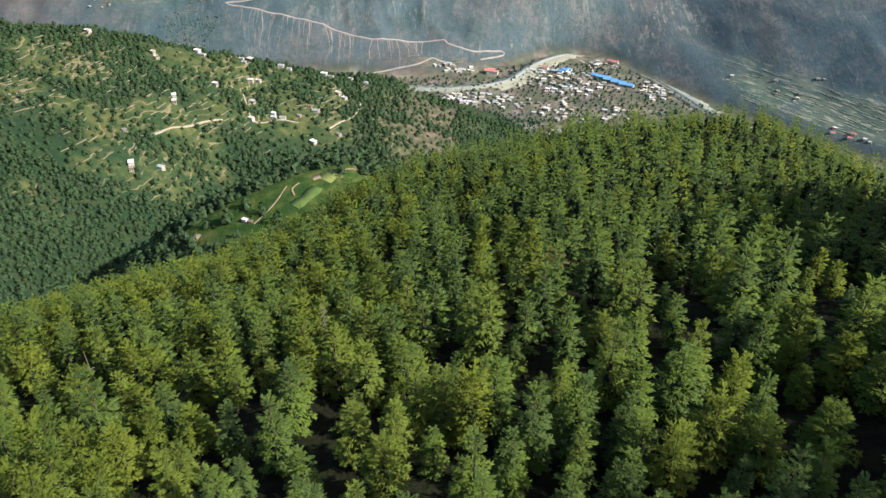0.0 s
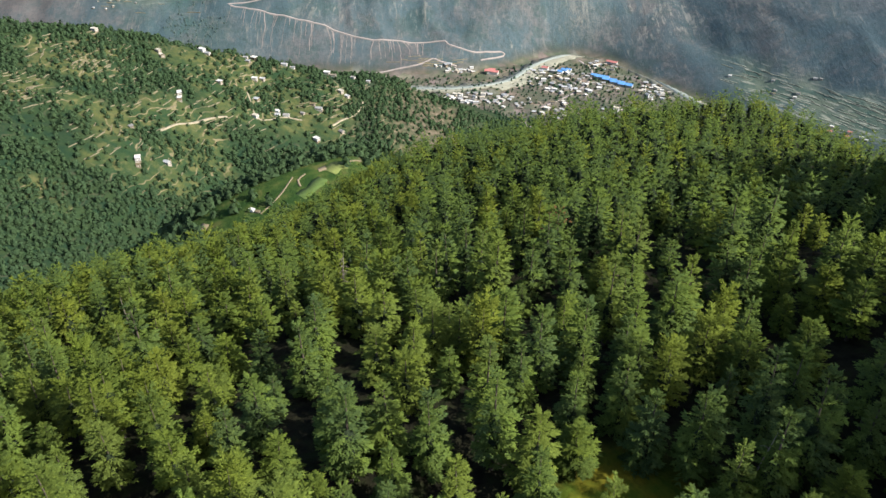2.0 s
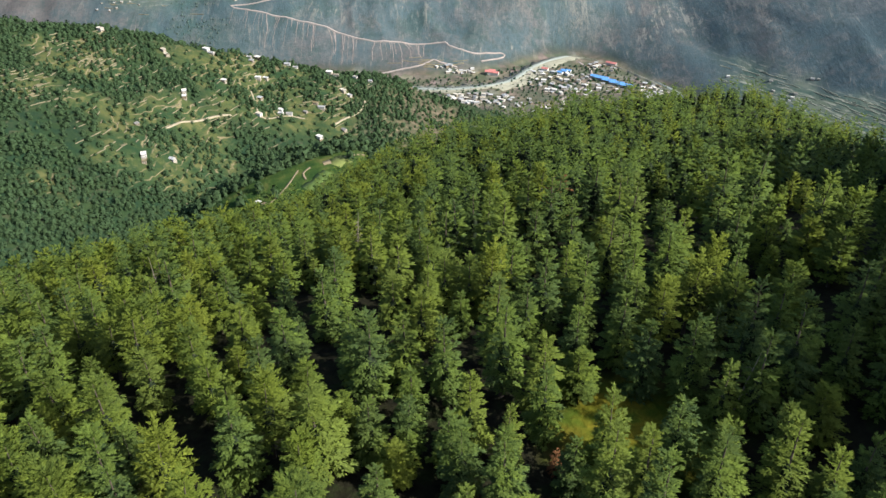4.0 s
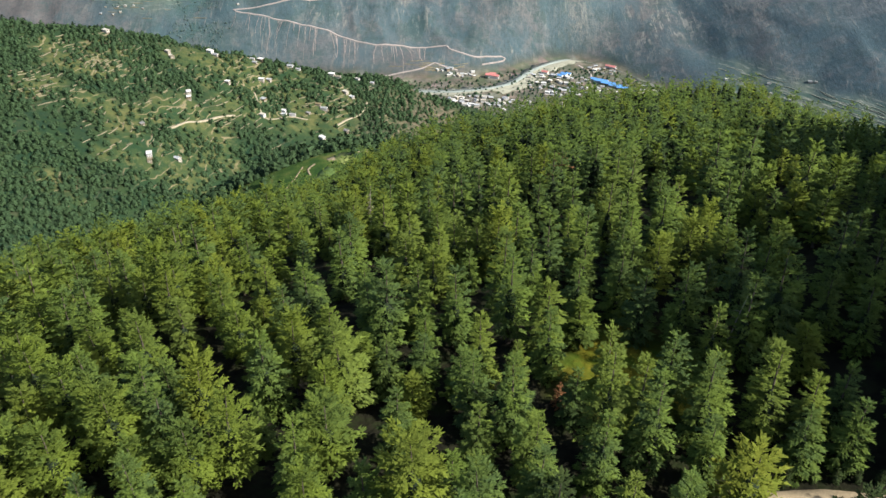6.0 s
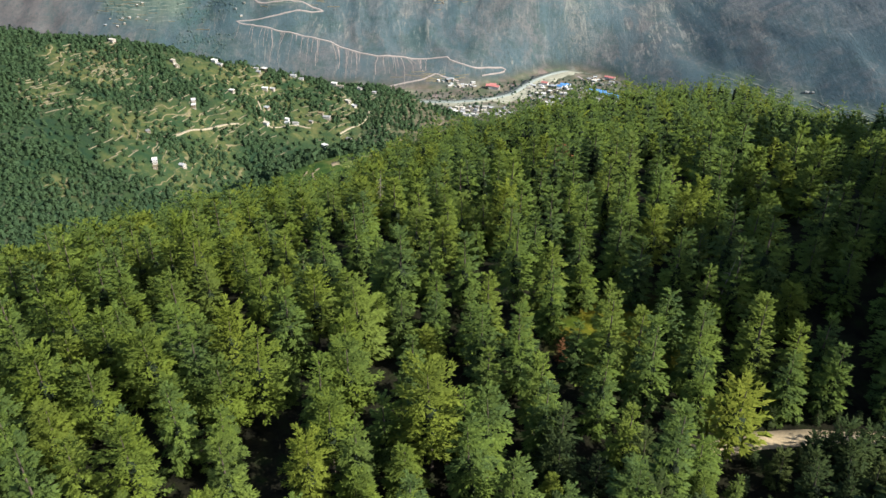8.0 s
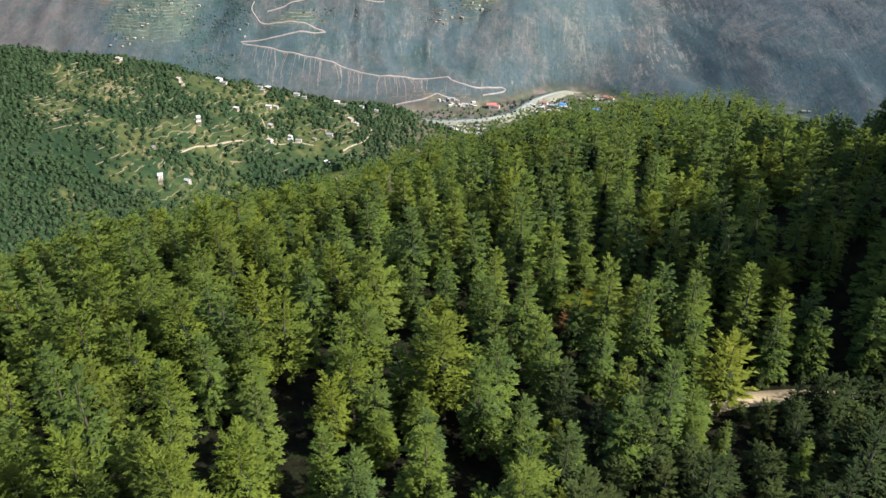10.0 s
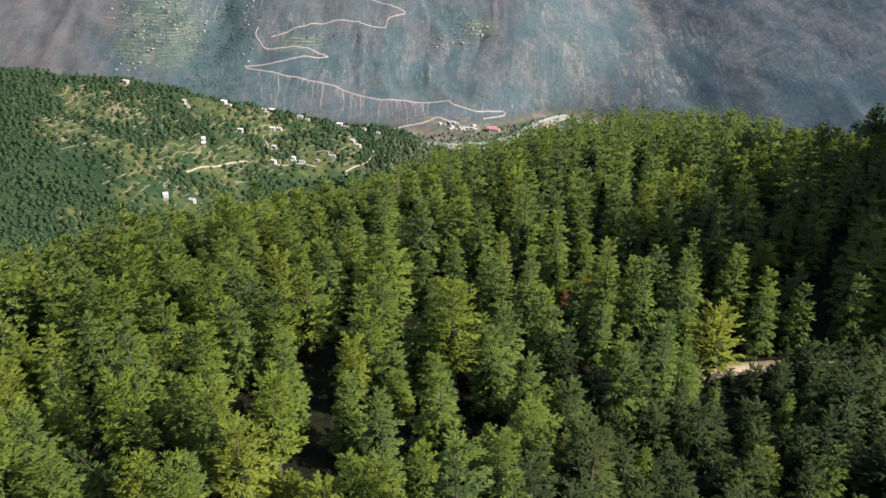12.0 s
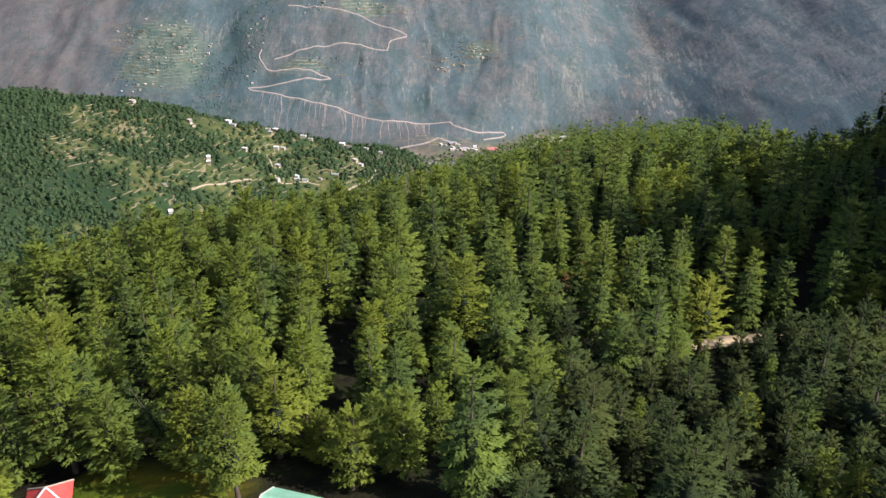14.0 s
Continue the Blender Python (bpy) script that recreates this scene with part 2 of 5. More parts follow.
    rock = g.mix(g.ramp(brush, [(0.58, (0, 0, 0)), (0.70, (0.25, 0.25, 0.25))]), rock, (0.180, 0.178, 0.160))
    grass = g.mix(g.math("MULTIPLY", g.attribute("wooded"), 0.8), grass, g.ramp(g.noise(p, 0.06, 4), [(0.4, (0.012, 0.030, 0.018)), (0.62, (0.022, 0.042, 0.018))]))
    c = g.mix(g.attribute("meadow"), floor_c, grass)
    c = g.mix(g.attribute("town"), c, town)
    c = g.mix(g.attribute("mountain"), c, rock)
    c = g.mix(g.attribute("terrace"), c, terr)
    c = g.mix(g.attribute("heath"), c, g.ramp(g.noise(p, 0.10, 5, 0.65), [(0.38, (0.044, 0.056, 0.032)), (0.52, (0.086, 0.076, 0.050)), (0.66, (0.150, 0.122, 0.088))]))
    c = g.mix(g.attribute("crop"), c, g.ramp(g.noise(p, 0.07, 5), [(0.38, (0.024, 0.052, 0.014)), (0.54, (0.044, 0.074, 0.018)), (0.66, (0.090, 0.098, 0.030))]))
    c = g.mix(g.attribute("sward"), c, g.ramp(g.noise(p, 0.2, 5), [(0.4, (0.060, 0.090, 0.010)), (0.6, (0.120, 0.110, 0.012))]))
    g.colour(c)
    g.bump(g.math("ADD", g.noise(p, 0.35, 6), g.math("MULTIPLY", g.math("MULTIPLY", g.math("ADD", fine, rill), g.attribute("mountain")), 1.0)), 0.5, 2.0)
    return m


GROUND = ground_material()


# ---- lie of the land ----
def lattice(ix, iy, seed):
    v = np.sin(ix * 127.1 + iy * 311.7 + seed * 74.7) * 43758.5453
    return v - np.floor(v)


def value_noise(x, y, seed=0):
    x, y = np.asarray(x, float), np.asarray(y, float)
    ix, iy = np.floor(x), np.floor(y)
    fx, fy = x - ix, y - iy
    fx, fy = fx * fx * (3 - 2 * fx), fy * fy * (3 - 2 * fy)
    a = lattice(ix, iy, seed) * (1 - fx) + lattice(ix + 1, iy, seed) * fx
    b = lattice(ix, iy + 1, seed) * (1 - fx) + lattice(ix + 1, iy + 1, seed) * fx
    return (a * (1 - fy) + b * fy) * 2 - 1


def fractal(x, y, octaves=4, seed=0):
    total, size = 0.0, 1.0
    for n in range(octaves):
        total = total + size * value_noise(x * 2**n + 13.7 * n, y * 2**n + 7.1 * n, seed + n)
        size *= 0.5
    return total


def step(a, b, v):
    u = np.clip((v - a) / (b - a), 0, 1)
    return u * u * (3 - 2 * u)


def soft(v, k):
    """A ramp that starts softly at nought."""
    return k * np.logaddexp(0, v / k)


RIVER_Z = -520.0
FOOT_X = [-2600, -1500, -900, -560, -170, 0, 137, 343, 400, 470, 540, 620, 760, 1000, 1600, 2600]
FOOT_Y = [2250, 1950, 1830, 1800, 1775, 1770, 1835, 1955, 1890, 1775, 1640, 1500, 1330, 1080, 700, 300]


def beyond_foot(x, y):
    """How far a place lies up the mountainside, from its foot."""
    f = sum(np.interp(x + d, FOOT_X, FOOT_Y) for d in (-80, -40, 0, 40, 80)) / 5
    lean = sum(np.interp(x + d + 40, FOOT_X, FOOT_Y) - np.interp(x + d - 40, FOOT_X, FOOT_Y) for d in (-80, -40, 0, 40, 80)) / 400
    return (y - f) / np.sqrt(1 + lean**2)


def spur(x, y):
    """The near wooded spur, with ridges added out of view to shade its right flank."""
    u, v = x / 100, np.maximum(y, -200) / 100
    z = 19.0 + 1.5 * u - 13.8 * v - 7.0 * u * u + 5.3 * u * v - 3.3 * v * v
    z = z - 0.60 * soft(y - 490, 25) + 0.12 * soft(-200 - y, 40) - 0.40 * soft(x - 208, 15)
    z = z + 16 * np.exp(-(((x - 115) / 50) ** 2) - ((y - 112) / 60) ** 2)
    # four unseen ridges to the right, added and sized to cast shade
    z = z + 82 * np.exp(-(((x - 210) / 25) ** 2) - ((y - 214) / 42) ** 2)
    z = z + 80 * np.exp(-(((x - 190) / 25) ** 2) - ((y - 156) / 40) ** 2)
    z = z + 64 * np.exp(-(((x - 161) / 26) ** 2) - ((y - 94) / 42) ** 2)
    z = z + 76 * np.exp(-(((x - 141) / 25) ** 2) - ((y - 33) / 38) ** 2)
    z = z + 10 * np.exp(-(((x - 165) / 70) ** 2) - ((y - 435) / 80) ** 2)
    z = z - 11 * np.exp(-(((x + 50) / 70) ** 2) - ((y - 215) / 55) ** 2)
    z = z - 8 * np.exp(-(((x - 5) / 85) ** 2) - ((y - 25) / 65) ** 2)
    z = z - 11 * np.exp(-(((x + 55) / 85) ** 2) - ((y - 315) / 70) ** 2)
    z = z - 26 * np.exp(-(((x + 145) / 75) ** 2) - ((y - 400) / 110) ** 2)
    z = z - 12 * np.exp(-(((x - 238) / 42) ** 2) - ((y - 365) / 60) ** 2)
    return z + 2.5 * fractal(x / 45, y / 45, 3, 5)


def shoulder(x, y):
    """The small shoulder with fields beyond the spur."""
    a = np.array([-97.0, 668.0])
    d = np.array([-155.0, -60.0])
    s = ((x - a[0]) * d[0] + (y - a[1]) * d[1]) / (d @ d)
    off = ((x - a[0]) * -d[1] + (y - a[1]) * d[0]) / math.sqrt(d @ d)  # plus: towards the viewer
    crest = -213 - 46 * np.maximum(s, 0) ** 2 - 70 * np.maximum(-s, 0)
    return crest - 0.15 * np.clip(off, 0, 60) - 0.45 * soft(off - 60, 12) - 0.28 * np.clip(-off, 0, 45) - 0.7 * soft(-off - 45, 10)


def hill(x, y):
    """The inhabited hillside across the side valley."""
    z = -378 - 0.31 * (x + 200) + 0.15 * (y - 1220)
    crest = 1330 + 0.38 * (x + 180)
    z = z - 0.75 * soft(y - crest, 25) - 0.25 * soft(x + 60, 40)
    z = z + 38 * step(-270, -470, x) + 13 * np.exp(-(((x + 230) / 130) ** 2)) * step(1130, 1270, y)
    return z + 9 * fractal(x / 110, y / 110, 4, 11)


def clearing(x, y):
    """Where the inhabited hillside is open: fields, houses, heath."""
    clear = np.maximum(blob(x, y, -400, 965, 85, 115), np.maximum(1.1 * blob(x, y, -310, 1190, 150, 105), 0.9 * blob(x, y, -550, 1085, 75, 65)))
    for cx, cy, rx, ry in ((-597, 1092, 55, 40), (-495, 1092, 50, 45), (-589, 974, 40, 35), (-500, 800, 26, 24), (-455, 768, 22, 20), (-494, 971, 40, 34), (-446, 869, 34, 30)):
        clear = np.maximum(clear, 0.8 * blob(x, y, cx, cy, rx, ry))
    return np.maximum(clear, 1.2 * blob(x, y, -60, 1270, 70, 130))


def wide_foot(x, y, half):
    """The same from a foot with its bends smoothed out."""
    f = sum(np.interp(x + d, FOOT_X, FOOT_Y) for d in np.linspace(-half, half, 13)) / 13
    lean = (np.interp(x + half, FOOT_X, FOOT_Y) - np.interp(x - half, FOOT_X, FOOT_Y)) / (2 * half)
    return (y - f) / np.sqrt(1 + lean**2)


def mountain(x, y):
    s = beyond_foot(x, y)
    rise = step(0, 160, s)
    broad = sum(np.interp(x + d, FOOT_X, FOOT_Y) for d in range(-420, 421, 60)) / 15
    tilt = (np.interp(x + 450, FOOT_X, FOOT_Y) - np.interp(x - 450, FOOT_X, FOOT_Y)) / 900
    bench = step(560, 720, x)
    wide = step(420, 1000, x)
    east = step(140, 500, x)
    lower = step(150, 0, s) * (1 - east) + east * step(160, 0, s)
    far = (y - broad) * 0.93 / np.sqrt(1 + 0.7 * tilt**2)
    up = s * lower + (far * (1 - east) + ((wide_foot(x, y, 260) - 20) * (1 - wide) + s * wide) * east) * (1 - lower)
    z = RIVER_Z - 4 + (0.80 - 0.30 * east * (1 - wide)) * soft(up, 6)
    z = z - (0.45 * bench * lower + 0.45 * wide * (1 - lower)) * np.clip(s - 38, 0, 120)
    z = z - 0.36 * wide * soft(s - 165, 25)
    rib = 1 - np.abs(fractal(x / 120 + 0.5 * value_noise(s / 90, x / 200, 3), s / 210, 5, 21))
    z = z + rise * (14 * (rib - 0.6)) * (1 - 0.45 * east)
    z = z - 26 * step(20, 260, s) * np.exp(-(((x + 640) + 0.12 * s) / 80) ** 2)
    return z


def land(x, y):
    x, y = np.asarray(x, float), np.asarray(y, float)
    parts = np.stack([spur(x, y), shoulder(x, y), hill(x, y), mountain(x, y) + 0 * x])
    top = parts.max(0)
    k = 7.0
    return top + k * np.log(np.exp((parts - top) / k).sum(0))

# ---- ground: one sheet ----
def spaced(*runs):
    out = []
    for a, b, s in runs:
        out += list(np.arange(a, b - 1e-6, s))
    return np.array(out + [runs[-1][1]], float)


GX = spaced((-2600, -1300, 65), (-1300, -260, 13), (-260, 320, 6), (320, 1200, 12), (1200, 2600, 50))
GY = spaced((-1500, -200, 50), (-200, 520, 6), (520, 2400, 10), (2400, 3300, 45))
MX, MY = np.meshgrid(GX, GY)
MZ = land(MX, MY)


def ground(x, y):
    """Height of the sheet at a place."""
    x, y = np.asarray(x, float), np.asarray(y, float)
    i = np.clip(np.searchsorted(GX, x) - 1, 0, len(GX) - 2)
    j = np.clip(np.searchsorted(GY, y) - 1, 0, len(GY) - 2)
    u = (x - GX[i]) / (GX[i + 1] - GX[i])
    v = (y - GY[j]) / (GY[j + 1] - GY[j])
    return MZ[j, i] * (1 - u) * (1 - v) + MZ[j, i + 1] * u * (1 - v) + MZ[j + 1, i] * (1 - u) * v + MZ[j + 1, i + 1] * u * v


def raw_mesh(name, verts, faces, mat, smooth=False, normals=None):
    """A mesh from arrays: verts n x 3, faces m x 3 or m x 4."""
    faces = np.asarray(faces, np.int32)
    me = bpy.data.meshes.new(name)
    m, k = faces.shape
    me.vertices.add(len(verts))
    me.vertices.foreach_set("co", np.asarray(verts, np.float32).ravel())
    me.loops.add(m * k)
    me.loops.foreach_set("vertex_index", faces.ravel())
    me.polygons.add(m)
    me.polygons.foreach_set("loop_start", np.arange(0, m * k, k, dtype=np.int32))
    me.update(calc_edges=True)
    if smooth:
        me.polygons.foreach_set("use_smooth", np.ones(m, bool))
    if normals is not None:
        me.polygons.foreach_set("use_smooth", np.ones(m, bool))
        me.normals_split_custom_set_from_vertices(normals)
    me.materials.append(mat)
    return me


SOFT = {}


def rounded(v, f, height, base):
    """Turns every spray outwards and gives it a normal between its own and that of the whole crown."""
    own = np.cross(v[f[:, 1]] - v[f[:, 0]], v[f[:, 2]] - v[f[:, 0]])
    own /= np.linalg.norm(own, axis=1)[:, None] + 1e-9
    c = v[f].mean(1)
    axis = np.stack([0 * c[:, 0], 0 * c[:, 0], base + 0.75 * (c[:, 2] - base) - 0.06 * height], 1)
    out = c - axis
    out /= np.linalg.norm(out, axis=1)[:, None] + 1e-9
    back = (own * out).sum(1) < 0
    f = f.copy()
    f[back] = f[back][:, ::-1]
    own[back] *= -1
    both = 0.55 * own + 0.75 * out
    both /= np.linalg.norm(both, axis=1)[:, None]
    n = np.zeros_like(v)
    n[f.ravel()] = np.repeat(both, 3, axis=0)
    return f, n


def blob(x, y, cx, cy, rx, ry):
    return np.exp(-(((x - cx) / rx) ** 2) - ((y - cy) / ry) ** 2)


def build_ground():
    ny, nx = MZ.shape
    v = np.stack([MX, MY, MZ], -1).reshape(-1, 3)
    i = np.arange(nx - 1)[None] + nx * np.arange(ny - 1)[:, None]
    f = np.stack([i, i + 1, i + nx + 1, i + nx], -1).reshape(-1, 4)
    me = raw_mesh("ground", v, f, GROUND, True)
    x, y = v[:, 0], v[:, 1]
    s = beyond_foot(x, y)
    p = np.stack([spur(x, y), shoulder(x, y), hill(x, y), mountain(x, y)])
    lead = p[2] - np.maximum(p[0], np.maximum(p[1], p[3]))
    ragged = 0.5 * fractal(x / 60, y / 60, 3, 31)
    zones = {
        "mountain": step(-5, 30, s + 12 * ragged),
        "meadow": np.maximum(step(-6, 10, lead), step(-4, 6, p[1] - np.maximum(p[0], np.maximum(p[2], p[3])))),
        "town": step(-10, 6, p[3] - np.maximum(p[0], np.maximum(p[1], p[2]))) * step(40, -10, s),
        "terrace": 0.75 * step(0.25, 0.6, (blob(x, y, -840, 2080, 130, 120) + blob(x, y, 70, 2080, 55, 30) + blob(x, y, -240, 2200, 90, 28) + blob(x, y, -420, 2015, 70, 18)) * (0.9 + ragged)) + step(600, 690, x + 30 * ragged) * step(20, 45, s) * step(200, 120, s + 60 * ragged) * step(-0.5, 0.1, ragged + 0.15),
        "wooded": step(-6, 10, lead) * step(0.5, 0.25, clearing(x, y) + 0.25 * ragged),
        "heath": np.clip(1.1 * blob(x, y, -40, 1270, 85, 190) * step(-20, 0, lead) + 0.5 * blob(x, y, -140, 1290, 60, 60) * ragged, 0, 1),
        "sward": np.clip(
            step(0.55, 0.3, ((x - 31) / 24) ** 2 + ((y - 69) / 22) ** 2 + 0.1 * ragged)
            + step(1.0, 0.7, ((x + 66) / 18) ** 2 + ((y + 32) / 10) ** 2), 0, 1),
        "crop": step(1.0, 0.6, ((x + 150) / 105) ** 2 + ((y - 625) / 62) ** 2 + 0.4 * ragged),
        "gully": 0.9 * step(0, 60, s) * np.clip(np.exp(-(((x + 620 - 0.25 * (y - 2060) + 30 * ragged) / 75) ** 2)) + 0.7 * blob(x, y, 60, 2075, 50, 30) + 0.7 * blob(x, y, -860, 2080, 110, 60) * (0.7 + ragged) + 0.6 * blob(x, y, -760, 2060, 150, 130) + 0.6 * blob(x, y, -330, 2030, 60, 18), 0, 1),
        "scrub": step(10, 60, s) * np.clip(0.9 * blob(x + 40 * ragged, y, 640, 1730, 110, 120) + 0.8 * blob(x, y, 960, 1600, 170, 200) * (0.8 + ragged) + 0.6 * blob(x, y, 400, 2010, 40, 40) + 0.7 * step(540, 660, x + 40 * ragged) * step(430, 250, s + 60 * ragged), 0, 1),
        # paler colour for haze over the upper right slope
        "dry": 0.65 * step(580, 780, x + 60 * ragged) * step(260, 460, s + 80 * ragged),
        "slant": step(10, 80, s) * np.clip(blob(x, y, 560, 1925, 130, 110) + 0.9 * blob(x, y, 650, 2130, 90, 200) + 0.5 * blob(x, y, 300, 2010, 150, 80), 0, 1),
        "scar": step(10, 60, s) * np.clip(0.7 * np.exp(-(((x - 330 - 0.10 * s + 25 * ragged) / 50) ** 2)) * step(240, 60, s)
                + 0.25 * blob(x, y, 520, 2020, 130, 190) * (0.6 + ragged)
                + 0.7 * np.exp(-(((x - 600 + 12 * ragged) / 16) ** 2)) * step(380, 460, y - 1650) + 0.6 * np.exp(-(((x - 760 + 14 * ragged) / 20) ** 2)) * step(30, 80, s), 0, 1),
        "burn": step(0, 30, s) * np.clip(0.8 * blob(x, y, -120, 1815, 70, 45) + 0.8 * step(-930, -1040, x + 60 * ragged) + 0.7 * blob(x, y, 125, 2115, 60, 70) + 0.5 * blob(x, y, -330, 2110, 110, 60) + 0.6 * blob(x, y, 725, 1710, 25, 80), 0, 1),
    }
    for key, value in zones.items():
        me.attributes.new(key, "FLOAT", "POINT").data.foreach_set("value", np.clip(value, 0, 1).astype(np.float32))
    tagged(new("ground", me), "wooded spur, terraced hillside, valley floor and bare mountainside", "ground", kind="structure")


build_ground()


# ---- roads and river: ribbons that lie on the ground ----
def smooth_line(points, spacing):
    p = np.array(points, float)
    q = np.vstack([2 * p[0] - p[1], p, 2 * p[-1] - p[-2]])
    out = []
    for a, b, c, d in zip(q, q[1:], q[2:], q[3:]):
        n = max(2, int(np.linalg.norm(c - b) / spacing))
        t = np.linspace(0, 1, n, endpoint=False)[:, None]
        out.append(0.5 * (2 * b + (c - a) * t + (2 * a - 5 * b + 4 * c - d) * t**2 + (3 * b - a - 3 * c + d) * t**3))
    return np.vstack(out + [p[-1:]])


def ribbon(name, points, width, mat, label, category, lift=0.5, spacing=6.0, ragged=0.15, thick=1.2, kind="structure", level=None):
    """A bed of earth along a line: top, edges and a skirt into the ground."""
    line = smooth_line(points, spacing)
    way = np.gradient(line, axis=0)
    way /= np.linalg.norm(way, axis=1)[:, None]
    side = np.stack([-way[:, 1], way[:, 0]], -1)
    rng = np.random.default_rng(len(points) + int(abs(points[0][0])))
    w = width / 2 * (1 + ragged * rng.uniform(-1, 1, (len(line), 2)))
    rows = []
    for off in (-w[:, 0], 0 * w[:, 0], w[:, 1]):
        xy = line + side * off[:, None]
        z = ground(xy[:, 0], xy[:, 1]) + lift if level is None else np.full(len(xy), level)
        rows.append(np.c_[xy, z])
    if level is None:
        m = np.maximum(np.maximum(rows[0][:, 2], rows[2][:, 2]) * 0.5 + rows[1][:, 2] * 0.5, rows[1][:, 2])
        for r in rows:
            r[:, 2] = np.maximum(r[:, 2], m * 0.5 + r[:, 2] * 0.5)
    low = [rows[0] - (0, 0, thick), rows[2] - (0, 0, thick)]
    grid = np.stack([low[0], rows[0], rows[1], rows[2], low[1]], 1)
    n = len(line)
    i = np.arange(4)[None] + 5 * np.arange(n - 1)[:, None]
    f = np.stack([i, i + 1, i + 6, i + 5], -1).reshape(-1, 4)[:, ::-1]
    return tagged(new(name, raw_mesh(name, grid.reshape(-1, 3), f, mat, True)), label, category, kind=kind)


ribbon("river", [(640, 1380), (560, 1540), (537, 1603), (513, 1670), (480, 1755), (442, 1830), (397, 1885), (347, 1918), (290, 1900), (221, 1843), (188, 1795), (150, 1738), (102, 1701), (36, 1680), (-29, 1673), (-200, 1690), (-500, 1720), (-900, 1760)],
       40, GRAVEL, "pale gravel bed of the valley river", "river bed", 0.5, 10, 0.35, 1.2, "structure", -522.9)
ribbon("water", [(640, 1380), (562, 1540), (541, 1603), (517, 1672), (484, 1758), (445, 1834), (398, 1892), (345, 1925), (286, 1905), (217, 1843), (184, 1793), (147, 1736), (100, 1703), (36, 1683), (-29, 1676), (-200, 1693), (-500, 1722), (-900, 1762)],
       17, WATER, "grey silty river water in its gravel bed", "water", 1.1, 10, 0.2, 1.2, "structure", -522.3)
ribbon("gravel_bar", [(335, 1925), (280, 1890), (230, 1825), (200, 1775), (160, 1715), (110, 1690)], 46, GRAVEL, "sandy gravel bar inside the river bend", "river bed", 0.3, 10, 0.35, 1.2, "structure", -523.2)
ribbon("road", [(80, 1829), (137, 1858), (134, 1866), (102, 1856), (64, 1845), (27, 1851), (-3, 1861), (-10, 1870), (-63, 1874), (-123, 1868), (-182, 1863), (-244, 1878), (-305, 1895), (-367, 1909), (-461, 1933), (-555, 1958), (-550, 1966), (-465, 1968), (-405, 1978), (-345, 1984), (-342, 1988), (-399, 2002), (-502, 2013), (-528, 2030), (-544, 2052), (-540, 2075)],
       2.7, FAR_ROAD, "pale dirt road zigzagging up the mountainside", "road", 1.2, 6, 0.2, 3.0)
ribbon("road", [(-500, 2044), (-480, 2048), (-321, 2082), (-200, 2068), (-184, 2074), (-178, 2097), (-132, 2118), (-180, 2135), (-263, 2168), (-355, 2187), (-480, 2200)],
       2.2, FAR_ROAD, "upper bends of the pale mountain road", "road", 1.2, 6, 0.2, 3.0)
ribbon("road", [(-260, 1765), (-180, 1772), (-126, 1784), (-72, 1796), (-38, 1815), (-24, 1809), (20, 1800)], 3.2, FAR_ROAD, "dirt road along the foot of the mountain", "road", 1.0, 6, 0.2, 2.0)
ribbon("path", [(-340, 1075), (-363, 1056), (-387, 1025), (-403, 1002), (-416, 982), (-426, 969), (-436, 966)], 2.8, HILL_PATH, "dusty track across the terraced hillside", "path", 0.6, 5, 0.25)
ribbon("path", [(-140, 1262), (-149, 1250), (-151, 1221), (-159, 1196), (-179, 1168), (-192, 1145)], 3.0, HILL_PATH, "dusty track below the hillside hamlet", "path", 0.6, 5, 0.25)
ribbon("path", [(-330, 1170), (-300, 1105), (-268, 1140), (-240, 1145)], 2.4, HILL_PATH, "dusty lane between hillside houses", "path", 0.6, 5, 0.25)
ribbon("road", [(31, 31), (39, 31.5), (46, 33), (52, 33.5), (59, 32.5), (67, 31), (76, 32), (92, 38)], 4.6, ROAD, "sunlit dusty road through the trees", "road", 0.25, 2, 0.12, 0.5)
ribbon("road", [(200, 1560), (280, 1640), (330, 1720), (350, 1800), (330, 1870)], 6.0, FAR_ROAD, "main street through the valley town", "road", 0.5, 8, 0.1)


def chutes(name, starts, mat, label, seed):
    """Thin spills of loose soil down the slope below a road, joined."""
    rng = np.random.default_rng(seed)
    V, Q = [], []
    for x, y, ln, w in starts:
        k = len(V)
        steps = int(ln / 7)
        for i in range(steps):
            gx = (ground(x + 6, y) - ground(x - 6, y)) / 12
            gy = (ground(x, y + 6) - ground(x, y - 6)) / 12
            g = math.hypot(gx, gy) + 1e-6
            ww = w * (0.6 + 0.5 * rng.uniform()) * (1 - 0.5 * i / steps)
            for e in (-1, 1):
                px, py = x + e * ww * gy / g, y - e * ww * gx / g
                V.append((px, py, float(ground(px, py)) + 0.7))
            x, y = x - 6.5 * gx / g + rng.normal(0, 0.7), y - 6.5 * gy / g + rng.normal(0, 0.7)
        Q += [(k + 2 * i, k + 2 * i + 1, k + 2 * i + 3, k + 2 * i + 2) for i in range(steps - 1)]
    tagged(new(name, raw_mesh(name, np.array(V), np.array(Q), mat, True)), label, "scree", kind="stuff")


SCREE = plain("loose_soil", (0.25, 0.21, 0.19), 0.95, 0.2, 0.05)
rng = np.random.default_rng(17)
road_line = smooth_line([(-63, 1872), (-123, 1866), (-182, 1861), (-244, 1876), (-305, 1893), (-367, 1907), (-461, 1931), (-555, 1956)], 5)
